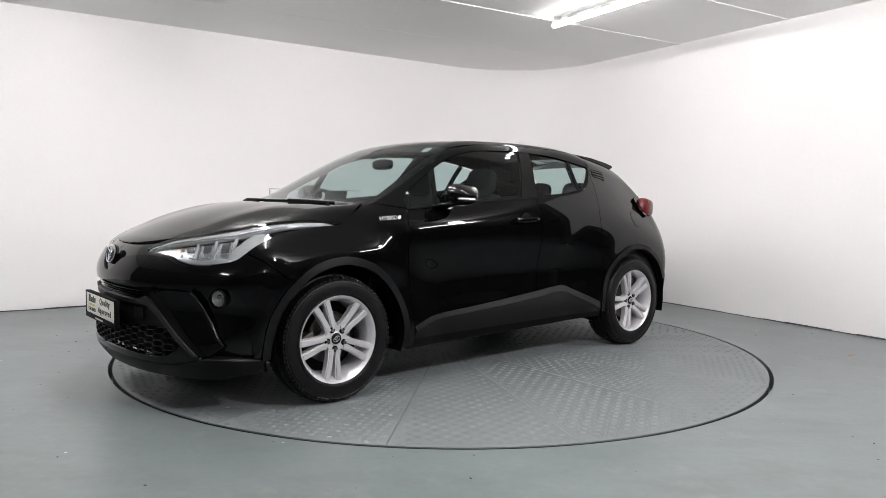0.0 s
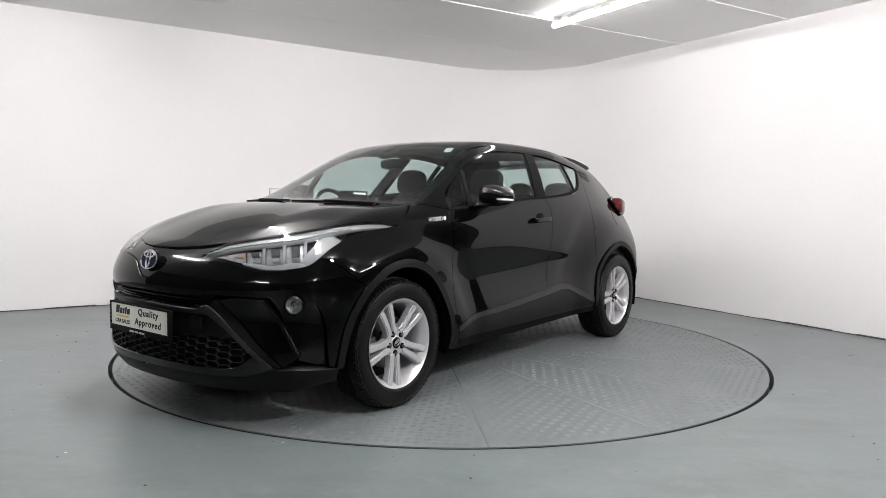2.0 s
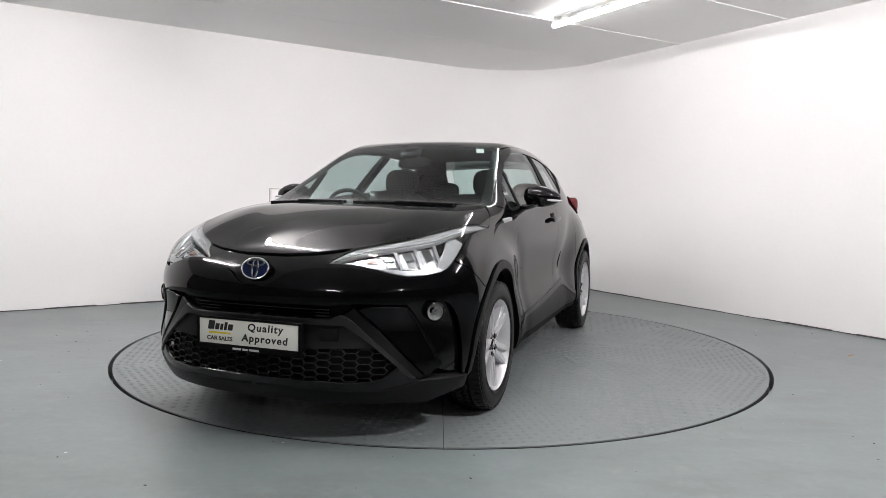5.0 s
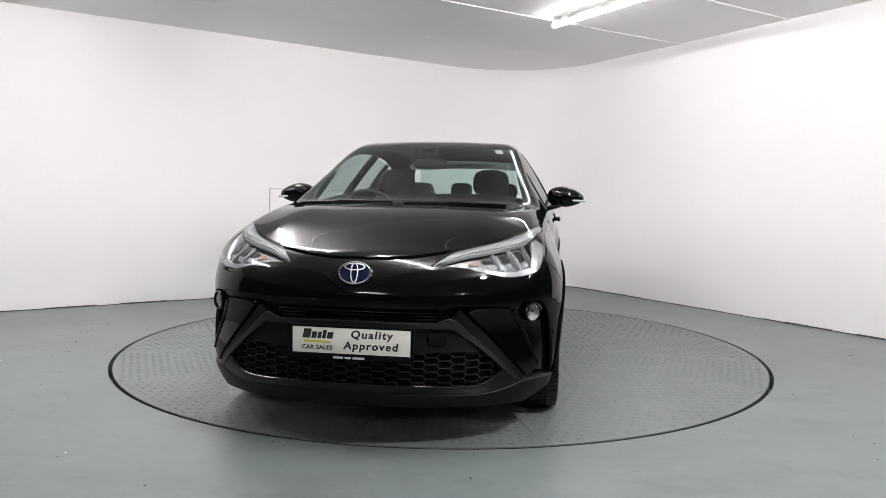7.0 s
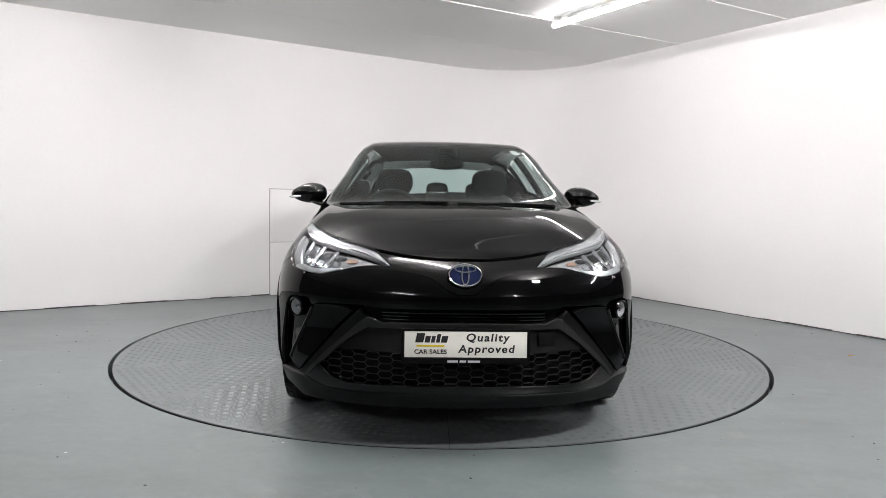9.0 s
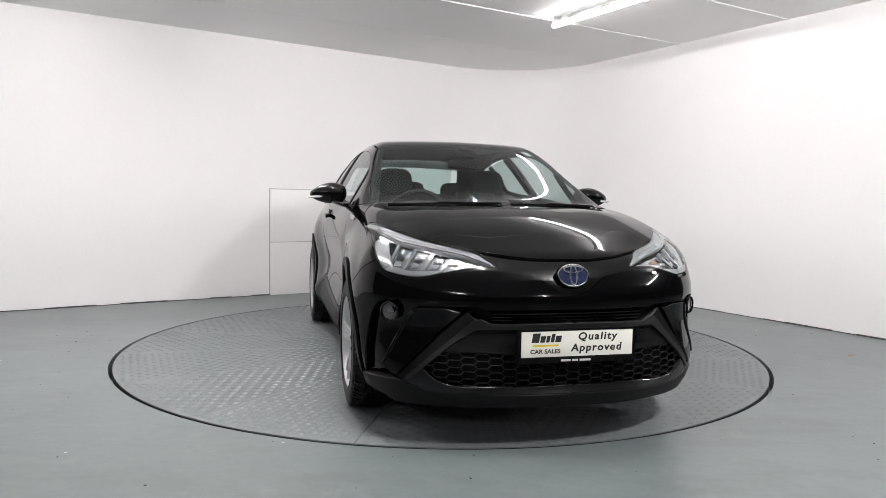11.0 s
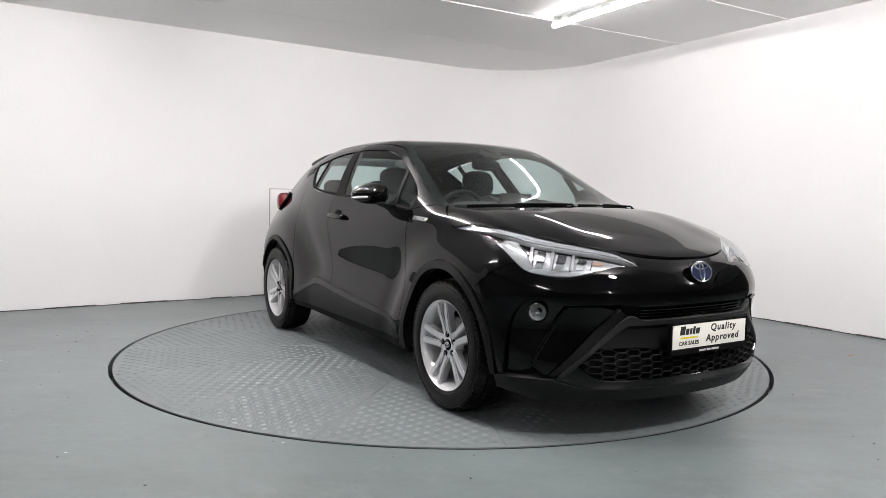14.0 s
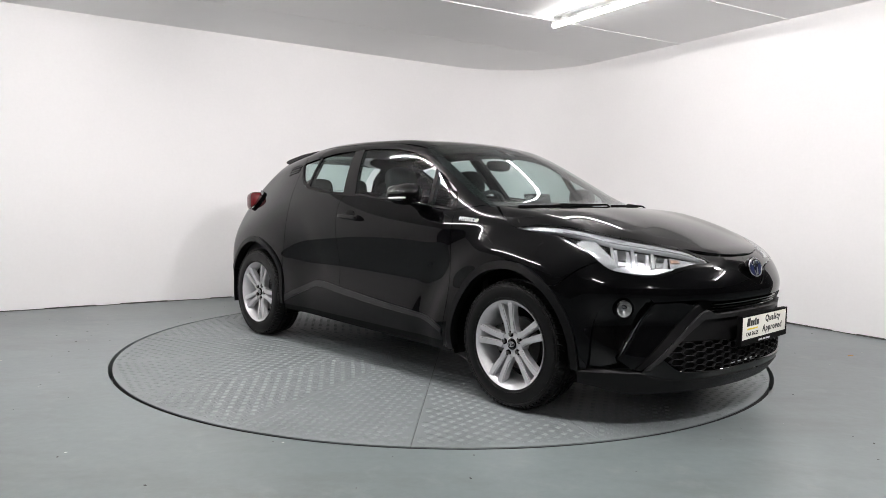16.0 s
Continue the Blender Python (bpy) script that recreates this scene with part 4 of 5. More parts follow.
def head_lamp(side):
    def piece(name, segs, mat, lift, **k):
        ob = panel(name, FRONT, segs, mat, lamp, lift=lift, sides=(side,), gap=0.001, step=0.02, **k)[0]
        return ob

    lamp = thing("headlight")
    lamp.parent = car
    piece("housing", [LAMP_TOP, LAMP_LOW], MATT, -0.050, flange=0.0)
    piece("light_bar", [LAMP_TOP, on_corner((-1.19, 0.824), (-1.04, 0.864), (-0.84, 0.894), (-0.70, 0.914), (-0.60, 0.936), (-0.46, 0.957), (-0.34, 0.960))], SATIN, -0.016, flange=0.02)
    piece("light_line", [on_corner((-1.17, 0.829), (-1.04, 0.867), (-0.84, 0.897), (-0.70, 0.917), (-0.60, 0.939), (-0.48, 0.957)),
                         on_corner((-0.48, 0.968), (-0.60, 0.952), (-0.70, 0.930), (-0.84, 0.910), (-1.04, 0.877), (-1.17, 0.835))], SATIN_WHITE, -0.009, flange=0.01)
    piece("outer_bar", [on_corner((-0.565, 0.930), (-0.625, 0.922)), on_corner((-0.625, 0.922), (-0.682, 0.85), (-0.712, 0.80)), on_corner((-0.70, 0.786), (-0.66, 0.795), (-0.57, 0.871), (-0.52, 0.905))], SATIN_WHITE, -0.016, flange=0.02)
    piece("lower_bar", [on_corner((-0.68, 0.790), (-0.735, 0.803), (-0.83, 0.790), (-0.93, 0.796), (-0.99, 0.800)), on_corner((-0.978, 0.791), (-0.90, 0.772), (-0.84, 0.768), (-0.77, 0.771), (-0.69, 0.782))], SATIN, -0.010, flange=0.02)
    piece("indicator", [on_corner((-1.165, 0.828), (-1.04, 0.853), (-0.985, 0.862)), on_corner((-0.985, 0.862), (-0.975, 0.808)), on_corner((-0.985, 0.803), (-1.06, 0.818), (-1.165, 0.824))], REFLECT, -0.030, flange=0.0)
    piece("amber_bulb", [on_corner((-1.03, 0.846), (-0.985, 0.852)), on_corner((-0.985, 0.83), (-1.035, 0.832))], AMBER, -0.024, flange=0.006)
    for i, (a, b) in enumerate(((-0.972, -0.892), (-0.876, -0.795), (-0.780, -0.695))):
        up = (0.866, 0.884, 0.900)[i]
        piece("cell", [on_corner((a - 0.012, up), (b - 0.012, up + 0.010)), on_corner((b, 0.803 - 0.004 * i), (a, 0.808 - 0.004 * i))], REFLECT, -0.040, flange=0.0)
        piece("divider", [on_corner((b - 0.012, up + 0.010), (b + 0.004, up + 0.012)), on_corner((b + 0.016, 0.800), (b, 0.800))], CHROME, -0.020, flange=0.02)
        mid = (a + b) / 2
        piece("facet", [on_corner((mid - 0.030, up - 0.006), (mid + 0.012, up - 0.002)), on_corner((mid + 0.022, 0.846), (mid - 0.020, 0.842))], DARK_CHROME, -0.030, flange=0.012)
        piece("facet", [on_corner((mid - 0.016, 0.836), (mid + 0.022, 0.838)), on_corner((mid + 0.028, 0.812), (mid - 0.010, 0.814))], CHROME, -0.034, flange=0.010)
    piece("lens", [LAMP_TOP, LAMP_LOW], LENS, 0.001, flange=0.0)
    return lamp


head_lamp(1)
head_lamp(-1)


# ---------------------------------------------------------------- wheels
def wheel():
    w = thing("wheel", "black tyre on a silver five-twin-spoke alloy wheel", "")
    w.parent = car
    bm = bmesh.new()
    prof = [(0.226, -0.088), (0.236, -0.100), (0.262, -0.108), (0.300, -0.107), (0.318, -0.101), (0.322, -0.103), (0.333, -0.088), (0.341, -0.068),
            (0.343, -0.048), (0.335, -0.046), (0.335, -0.036), (0.345, -0.034), (0.346, -0.008), (0.337, -0.006), (0.337, 0.006), (0.346, 0.008), (0.345, 0.034),
            (0.335, 0.036), (0.335, 0.046), (0.343, 0.048), (0.341, 0.068), (0.333, 0.088), (0.322, 0.103), (0.318, 0.101), (0.300, 0.107), (0.262, 0.108), (0.236, 0.100), (0.226, 0.088)]
    n = 144
    lathe(bm, prof, "y", n)
    for v in bm.verts:
        r = math.hypot(v.co.x, v.co.z)
        k = round((math.atan2(v.co.z, v.co.x) / (2 * math.pi)) * n) % 3
        if k == 0 and 0.330 < r < 0.342 and abs(v.co.y) > 0.06:
            s = (r - 0.007) / r
            v.co.x, v.co.z = v.co.x * s, v.co.z * s
    tyre = part("tyre", bm, RUBBER, w)
    # slanted tread blocks in five rows, and a raised sidewall band
    verts, faces = [], []
    for row, (y0, wide, r0, lean) in enumerate(((-0.079, 0.040, 0.3385, 0.020), (-0.021, 0.026, 0.3455, 0.008), (0.0, 0.008, 0.3465, 0.0), (0.021, 0.026, 0.3455, -0.008), (0.079, 0.040, 0.3385, -0.020))):
        for i in range(76):
            a = 2 * math.pi * (i + 0.5 * (row % 2)) / 76
            b = len(verts)
            for dr in (-0.012, 0.0035):
                for da, dy in ((-0.026, -0.5), (0.026, -0.5), (0.026, 0.5), (-0.026, 0.5)):
                    y = y0 + dy * wide
                    drop = 0.22 * max(0.0, abs(y) - 0.066)
                    q, r = a + da + lean * dy * 2, r0 + dr - drop
                    verts.append((r * math.cos(q), y, r * math.sin(q)))
            faces += [tuple(b + k for k in f) for f in ((4, 5, 6, 7), (0, 1, 5, 4), (1, 2, 6, 5), (2, 3, 7, 6), (3, 0, 4, 7))]
    tm = bpy.data.meshes.new("tread")
    tm.from_pydata(verts, [], faces)
    tm.materials.append(RUBBER)
    tr = new("tread", tm)
    tr.parent = tyre
    tagged(tr, kind="stuff")
    for r in (0.252, 0.308):
        bm = bmesh.new()
        ring_torus(bm, r, r, 0.0022, Matrix.Translation((0, 0.1075 if r < 0.3 else 0.1045, 0)) @ Matrix.Rotation(radians(90), 4, "X"), 72, 6)
        part("sidewall_rib", bm, RUBBER, tyre)
    bm = bmesh.new()
    lathe(bm, [(0.231, 0.098), (0.238, 0.103), (0.240, 0.099), (0.232, 0.088), (0.212, 0.06), (0.205, -0.02), (0.212, -0.085), (0.236, -0.098), (0.228, -0.098),
               (0.205, -0.085), (0.198, -0.02), (0.205, 0.055), (0.222, 0.088)], "y", 72)
    rim = part("rim", bm, ALLOY, w)
    # five pairs of parallel spokes
    bar = [(0.045, 0.000), (0.088, 0.003), (0.160, 0.0105), (0.229, 0.0185), (0.226, 0.057), (0.160, 0.046), (0.105, 0.038), (0.064, 0.040)]
    for i in range(5):
        for s in (1, -1):
            bm = bmesh.new()
            pts = [(r, t * s) for r, t in bar]
            prism(bm, pts if s > 0 else pts[::-1], 0.030, None, 0.006)
            for v in bm.verts:
                r = math.hypot(v.co.x, v.co.y)
                v.co.z += 0.045 + 0.020 * (1 - math.exp(-((r - 0.05) / 0.1) ** 2)) - (0.012 if v.co.z < 0.01 else 0)
            m = Matrix.Rotation(radians(72 * i - 90), 4, "Y") @ Matrix(((1, 0, 0, 0), (0, 0, 1, 0), (0, -1, 0, 0), (0, 0, 0, 1)))
            bmesh.ops.transform(bm, matrix=m, verts=bm.verts)
            part("spoke", bm, ALLOY, w)
    bm = bmesh.new()
    lathe(bm, [(0.0001, 0.072), (0.034, 0.072), (0.040, 0.068), (0.066, 0.072), (0.074, 0.060), (0.074, 0.02), (0.0001, 0.02)], "y", 48, closed=False)
    part("hub", bm, ALLOY, w)
    bm = bmesh.new()
    lathe(bm, [(0.0001, 0.078), (0.026, 0.077), (0.031, 0.073), (0.031, 0.06)], "y", 32, closed=False)
    cap = part("hub_cap", bm, GLOSS, w, "round black hub cap with a silver emblem")
    bm = bmesh.new()
    for rx, rz, cz in ((0.021, 0.014, 0.0), (0.013, 0.006, 0.007), (0.006, 0.013, 0.0)):
        ring_torus(bm, rx, rz, 0.0018, Matrix.Translation((0, 0.0785, cz)) @ Matrix.Rotation(radians(90), 4, "X"))
    part("emblem", bm, SATIN, cap)
    for i in range(5):
        a = radians(72 * i + 90 + 36 - 36)
        bm = bmesh.new()
        x, z = 0.055 * math.cos(a), 0.055 * math.sin(a)
        rod(bm, (x, 0.05, z), (x, 0.0735, z), 0.0165, 20)
        part("nut_well", bm, MATT, w)
        bm = bmesh.new()
        rod(bm, (x, 0.05, z), (x, 0.080, z), 0.0095, 6)
        part("wheel_nut", bm, STEEL, w)
    bm = bmesh.new()
    lathe(bm, [(0.142, 0.012), (0.142, -0.012), (0.07, -0.012), (0.07, 0.03), (0.062, 0.036), (0.0001, 0.036)], "y", 48, closed=False)
    part("brake_disc", bm, STEEL, w)
    bm = bmesh.new()
    box(bm, (0.07, 0.06, 0.14), (0.118, 0.0, 0.03), None, 0.012)
    part("brake_caliper", bm, STEEL, w)
    bm = bmesh.new()
    rod(bm, (0.185, 0.05, 0.075), (0.182, 0.082, 0.074), 0.005, 8)
    part("valve", bm, MATT, w)
    bm = bmesh.new()
    lathe(bm, [(0.197, -0.05), (0.0001, -0.05)], "y", 40, closed=False)
    part("back_plate", bm, MATT, w)
    return w


def ring_torus(bm, rx, ry, r, m, n=32, k=6):
    rows = []
    for i in range(n):
        a = 2 * math.pi * i / n
        c, s = math.cos(a), math.sin(a)
        rows.append([bm.verts.new(m @ Vector(((rx + r * math.cos(2 * math.pi * j / k)) * c, (ry + r * math.cos(2 * math.pi * j / k)) * s, r * math.sin(2 * math.pi * j / k)))) for j in range(k)])
    for i in range(n):
        p, q = rows[i], rows[(i + 1) % n]
        for j in range(k):
            bm.faces.new((p[j], q[j], q[(j + 1) % k], p[(j + 1) % k]))
    bmesh.ops.recalc_face_normals(bm, faces=bm.faces)


first = wheel()
first.matrix_basis = pose(FX, 0.780, 0.345, 0, 28, 0)
copy_thing(first, pose(RX, 0.785, 0.345, 0, 20, 0))
copy_thing(first, pose(FX, -0.780, 0.345, 0, 10, 180))
copy_thing(first, pose(RX, -0.785, 0.345, 0, -25, 180))


def arch_liner(x, side):
    bm = bmesh.new()
    n, rows = 20, []
    for i in range(n + 1):
        a = radians(-15 + 210 * i / n)
        r = 0.44
        rows.append([bm.verts.new((x + r * math.cos(a), side * y, 0.33 + r * math.sin(a))) for y in (0.84, 0.52)])
    for p, q in zip(rows, rows[1:]):
        bm.faces.new((p[0], q[0], q[1], p[1]))
    hub = bm.verts.new((x, side * 0.52, 0.33))
    for p, q in zip(rows, rows[1:]):
        bm.faces.new((p[1], q[1], hub))
    part("wheel_arch_liner", bm, MATT, car)


for x in (1.30, -1.405):
    for s in (1, -1):
        arch_liner(x, s)


# ---------------------------------------------------------------- mirrors, handles, badges, lamps
def blob(bm, size, at, e=2.6, n=20, m=12, turn=None):
    """A soft rounded block."""
    rows = []
    for j in range(m + 1):
        v = -math.pi / 2 + math.pi * j / m
        row = []
        for i in range(n):
            u = 2 * math.pi * i / n
            f = lambda t: math.copysign(abs(t) ** (2 / e), t)
            row.append(Vector((f(math.cos(v)) * f(math.cos(u)) * size[0] / 2, f(math.cos(v)) * f(math.sin(u)) * size[1] / 2, f(math.sin(v)) * size[2] / 2)))
        rows.append(row)
    mm = Matrix.Translation(at) @ (turn or Matrix())
    low, high = bm.verts.new(mm @ rows[0][0]), bm.verts.new(mm @ rows[-1][0])
    vs = [[bm.verts.new(mm @ p) for p in row] for row in rows[1:-1]]
    for a, b in zip(vs, vs[1:]):
        for i in range(n):
            bm.faces.new((a[i], a[(i + 1) % n], b[(i + 1) % n], b[i]))
    for i in range(n):
        bm.faces.new((low, vs[0][(i + 1) % n], vs[0][i]))
        bm.faces.new((high, vs[-1][i], vs[-1][(i + 1) % n]))
    return vs


def door_mirror(s):
    top = thing("door_mirror", "black door mirror with a clear indicator strip")
    top.parent = car
    bm = bmesh.new()
    blob(bm, (0.17, 0.235, 0.135), (0, 0, 0), 2.7)
    for v in bm.verts:
        # flat to the rear, tapering to the outer end
        if v.co.x < -0.055:
            v.co.x = -0.055
        k = max(0.0, (v.co.y * s + 0.02) / 0.12)
        v.co.z *= 1 - 0.42 * k**1.6
        v.co.x *= 1 - 0.25 * k
        v.co.z -= 0.008 * k
    part("shell", bm, GLOSS, top)
    bm = bmesh.new()
    blob(bm, (0.012, 0.185, 0.10), (-0.057, -0.012 * s, 0), 3.5)
    part("mirror_glass", bm, CHROME, top)
    bm = bmesh.new()
    blob(bm, (0.10, 0.135, 0.020), (0.022, 0.062 * s, -0.024), 2.4, turn=Matrix.Rotation(radians(-4 * s), 4, "X"))
    part("indicator", bm, LENS_SOLID, top)
    bm = bmesh.new()
    blob(bm, (0.15, 0.20, 0.035), (0.05, -0.11 * s, -0.075), 2.6, turn=Matrix.Rotation(radians(14 * s), 4, "X") @ Matrix.Rotation(radians(-28 * s), 4, "Z"))
    part("foot", bm, GLOSS, top)
    top.matrix_basis = pose(0.485, 0.912 * s, 1.138)


door_mirror(1)
door_mirror(-1)


def door_handle(s):
    at = Vector(FLANK.skin([(-0.148, 0.980)])[0])
    top = thing("door_handle", "black pull handle over a dark hand recess")
    top.parent = car
    top.matrix_basis = pose(at.x, at.y * s, at.z)
    bm = bmesh.new()
    blob(bm, (0.105, 0.012, 0.098), (-0.015, -0.002 * s, -0.002), 2.2)
    part("recess", bm, MATT, top)
    bm = bmesh.new()
    blob(bm, (0.225, 0.022, 0.034), (0, 0.030 * s, 0), 3.0, turn=Matrix.Rotation(radians(3), 4, "Y"))
    for x in (-0.09, 0.085):
        blob(bm, (0.03, 0.045, 0.028), (x, 0.012 * s, 0), 3)
    part("grip", bm, GLOSS, top)


door_handle(1)
door_handle(-1)


def tail_lamp():
    at = FLANK.skin([(-1.765, 1.062)])
    out = skin_normal(at)[0]
    yaw = math.atan2(out[1], out[0]) - math.pi / 2
    for side in (1, -1):
        bm = bmesh.new()
        blob(bm, (0.200, 0.130, 0.150), (at[0][0] - out[0] * 0.012, (at[0][1] - out[1] * 0.012) * side, at[0][2] + 0.006), 3.6,
             turn=Matrix.Rotation(yaw * side, 4, "Z") @ Matrix.Rotation(radians(-7), 4, "Y"))
        part("tail_light", bm, RED_LENS, car, "red tail lamp standing proud of the body")
    panel("tail_light_base", FLANK, [on_flank((-1.60, 1.128), (-1.65, 1.148), (-1.71, 1.153)), on_flank((-1.71, 1.153), (-1.682, 1.07), (-1.70, 0.99)), on_flank((-1.70, 0.99), (-1.65, 1.005), (-1.61, 1.07), (-1.60, 1.128))],
          GLOSS, car, lift=0.018, flange=0.04, step=0.02)


tail_lamp()
panel("fuel_flap", FLANK, [on_flank((-1.46, 1.040), (-1.52, 1.053), (-1.60, 1.048)), on_flank((-1.60, 1.048), (-1.625, 0.99), (-1.58, 0.925)), on_flank((-1.58, 0.925), (-1.50, 0.915), (-1.43, 0.922)), on_flank((-1.43, 0.922), (-1.42, 0.99), (-1.46, 1.04))],
      PAINT, car, lift=0.0015, flange=0.004, sides=(1,), step=0.02)
panel("pillar_vent", FLANK, [on_flank((-1.12, 1.362), (-1.19, 1.354), (-1.27, 1.340)), on_flank((-1.27, 1.340), (-1.24, 1.275)), on_flank((-1.24, 1.27), (-1.15, 1.295), (-1.085, 1.315)), on_flank((-1.085, 1.315), (-1.12, 1.362))],
      MATT, car, lift=0.002, step=0.02)
for z in (1.345, 1.322, 1.300):
    panel("louvre", FLANK, [on_flank((-1.105, z + 0.010), (-1.255, z - 0.012)), on_flank((-1.25, z - 0.020), (-1.10, z + 0.002))], GLOSS, car, lift=0.004, flange=0.008, gap=0.0)


def spoiler():
    """A blade that grows out of the roof and overhangs the rear glass."""
    bm = bmesh.new()
    rows = []
    for i in range(29):
        k = abs(i - 14) / 14
        y = 0.495 * (i - 14) / 14
        a, b = (ABOVE.skin([(x, y)])[0] for x in (-1.0, -1.48))
        xt, zt = -1.735 + 0.17 * k**2.2, 1.430 - 0.024 * k**2
        top = []
        for j, up in ((0.0, -0.004), (0.25, 0.006), (0.5, 0.013), (0.75, 0.010), (0.96, 0.003)):
            top.append((a[0] + (xt - a[0]) * j, y, a[2] + (zt - a[2]) * j + up))
        under = ((xt, y, zt - 0.006), (xt + 0.012, y, zt - 0.018), (-1.50, y, min(zt - 0.03, b[2] + 0.01)), (-1.42, y, b[2] - 0.02), (-1.15, y, a[2] - 0.06))
        rows.append([bm.verts.new(v) for v in (*top, *under)])
    for p, q in zip(rows, rows[1:]):
        for j in range(9):
            bm.faces.new((p[j], q[j], q[j + 1], p[j + 1]))
    for r in (rows[0], rows[-1]):
        bm.faces.new(r)
    bmesh.ops.recalc_face_normals(bm, faces=bm.faces)
    part("spoiler", bm, PAINT, car, "black roof spoiler over the rear window")


spoiler()
panel("tailgate", BEHIND, [BEHIND.skin([(0.0, 1.155), (0.3, 1.15), (0.52, 1.13), (0.66, 1.05)]), BEHIND.skin([(0.70, 0.8), (0.70, 0.5), (0.66, 0.3)]), BEHIND.skin([(0.3, 0.28), (0.0, 0.28)])], PAINT, car, whole=True)


def hybrid_badge(s):
    m = on_flank((0.945, 0.9945))[0]
    m2 = on_flank((0.871, 0.999), (1.019, 0.990))
    ax = Vector(m2[0] - m2[1]) if s > 0 else Vector((m2[1] - m2[0]) * (1, -1, 1))
    nn = Vector(skin_normal(m[None])[0])
    pos = Vector(m)
    if s < 0:
        nn.y, pos.y = -nn.y, -pos.y
    ax.normalize()
    up = nn.cross(ax)
    mat = Matrix((ax, up, nn)).transposed().to_4x4()
    mat.translation = pos + nn * 0.003
    lettering("badge_lettering", "HYBRID", 0.034, SATIN, car, mat @ Matrix.Translation((-0.012, 0, 0)), 0.002, 0.120, bold=0.0006)
    bm = bmesh.new()
    prism(bm, [(0.052, -0.011), (0.066, -0.011), (0.074, 0.0), (0.074, 0.011), (0.060, 0.011), (0.052, 0.004)], 0.003, mat)
    part("badge_mark", bm, LENS_SOLID, car)


hybrid_badge(1)
hybrid_badge(-1)


def nose_badge():
    top = thing("nose_badge", "oval blue badge with a chrome ring")
    top.parent = car
    turn = Matrix(((0, 0, 1, 0), (1, 0, 0, 0), (0, 1, 0, 0), (0, 0, 0, 1)))
    top.matrix_basis = Matrix.Translation((2.226, 0, 0.783)) @ Matrix.Rotation(radians(-14), 4, "Y") @ turn
    n = 48
    bm = bmesh.new()
    prism(bm, [(0.078 * math.cos(2 * math.pi * i / n), 0.054 * math.sin(2 * math.pi * i / n)) for i in range(n)], 0.016, Matrix.Translation((0, 0, -0.012)), 0.004)
    part("backing", bm, GLOSS, top)
    bm = bmesh.new()
    prism(bm, [(0.068 * math.cos(2 * math.pi * i / n), 0.045 * math.sin(2 * math.pi * i / n)) for i in range(n)], 0.004, Matrix.Translation((0, 0, 0.003)), 0.002)
    part("field", bm, BLUE, top)
    bm = bmesh.new()
    ring_torus(bm, 0.070, 0.0475, 0.004, Matrix.Translation((0, 0, 0.006)), 48, 8)
    part("ring", bm, CHROME, top)
    bm = bmesh.new()
    ring_torus(bm, 0.044, 0.014, 0.0048, Matrix.Translation((0, 0.026, 0.008)), 40, 6)
    ring_torus(bm, 0.015, 0.042, 0.0048, Matrix.Translation((0, 0, 0.008)), 40, 6)
    part("emblem", bm, CHROME, top)


nose_badge()


def number_plate():
    top = thing("dealer_plate", "white dealer plate in a black holder with black lettering")
    top.parent = car
    turn = Matrix(((0, 0, 1, 0), (1, 0, 0, 0), (0, 1, 0, 0), (0, 0, 0, 1)))
    top.matrix_basis = Matrix.Translation((2.280, 0.003, 0.496)) @ turn
    bm = bmesh.new()
    box(bm, (0.545, 0.150, 0.022), (0, -0.010, 0.0), None, 0.004)
    part("holder", bm, MATT, top)
    bm = bmesh.new()
    box(bm, (0.548, 0.010, 0.006), (0, 0.061, 0.013), None, 0.002)
    box(bm, (0.010, 0.135, 0.006), (-0.269, -0.002, 0.013), None, 0.002)
    box(bm, (0.010, 0.135, 0.006), (0.269, -0.002, 0.013), None, 0.002)
    box(bm, (0.548, 0.024, 0.006), (0, -0.072, 0.013), None, 0.002)
    part("rim", bm, MATT, top)
    bm = bmesh.new()
    box(bm, (0.520, 0.111, 0.003), (0, 0, 0.0125), None, 0.001)
    part("plate", bm, PLATE_WHITE, top)
    f = Matrix.Translation
    lettering("lettering", "Quality", 0.046, INK, top, f((0.090, 0.029, 0.0145)), 0.0006, 0.185, shear=0.12, bold=0.0012, spacing=1.2)
    lettering("lettering", "Approved", 0.046, INK, top, f((0.087, -0.020, 0.0145)), 0.0006, 0.242, shear=0.12, bold=0.0012, spacing=1.2)
    lettering("lettering", "CAR SALES", 0.026, INK, top, f((-0.150, -0.032, 0.0145)), 0.0005, 0.138, bold=0.0006)
    # trade name as plain slanted bars, with its yellow underline
    bm = bmesh.new()
    x = -0.215
    for w, h in ((0.034, 0.040), (0.022, 0.028), (0.016, 0.028), (0.016, 0.036), (0.026, 0.028)):
        prism(bm, [(x, 0.008), (x + w, 0.008), (x + w + h * 0.2, 0.008 + h), (x + h * 0.2, 0.008 + h)], 0.0006, f((0, 0, 0.0142)))
        x += w + 0.005
    part("trade_name_bar", bm, INK, top)
    bm = bmesh.new()
    box(bm, (0.118, 0.008, 0.0006), (-0.150, -0.006, 0.0145))
    part("underline", bm, YELLOW, top)
    bm = bmesh.new()
    x = -0.078
    for w in (0.045, 0.028, 0.052):
        box(bm, (w, 0.009, 0.0006), (x + w / 2, -0.072, 0.0163))
        x += w + 0.007
    part("small_print_bar", bm, PALE, top)


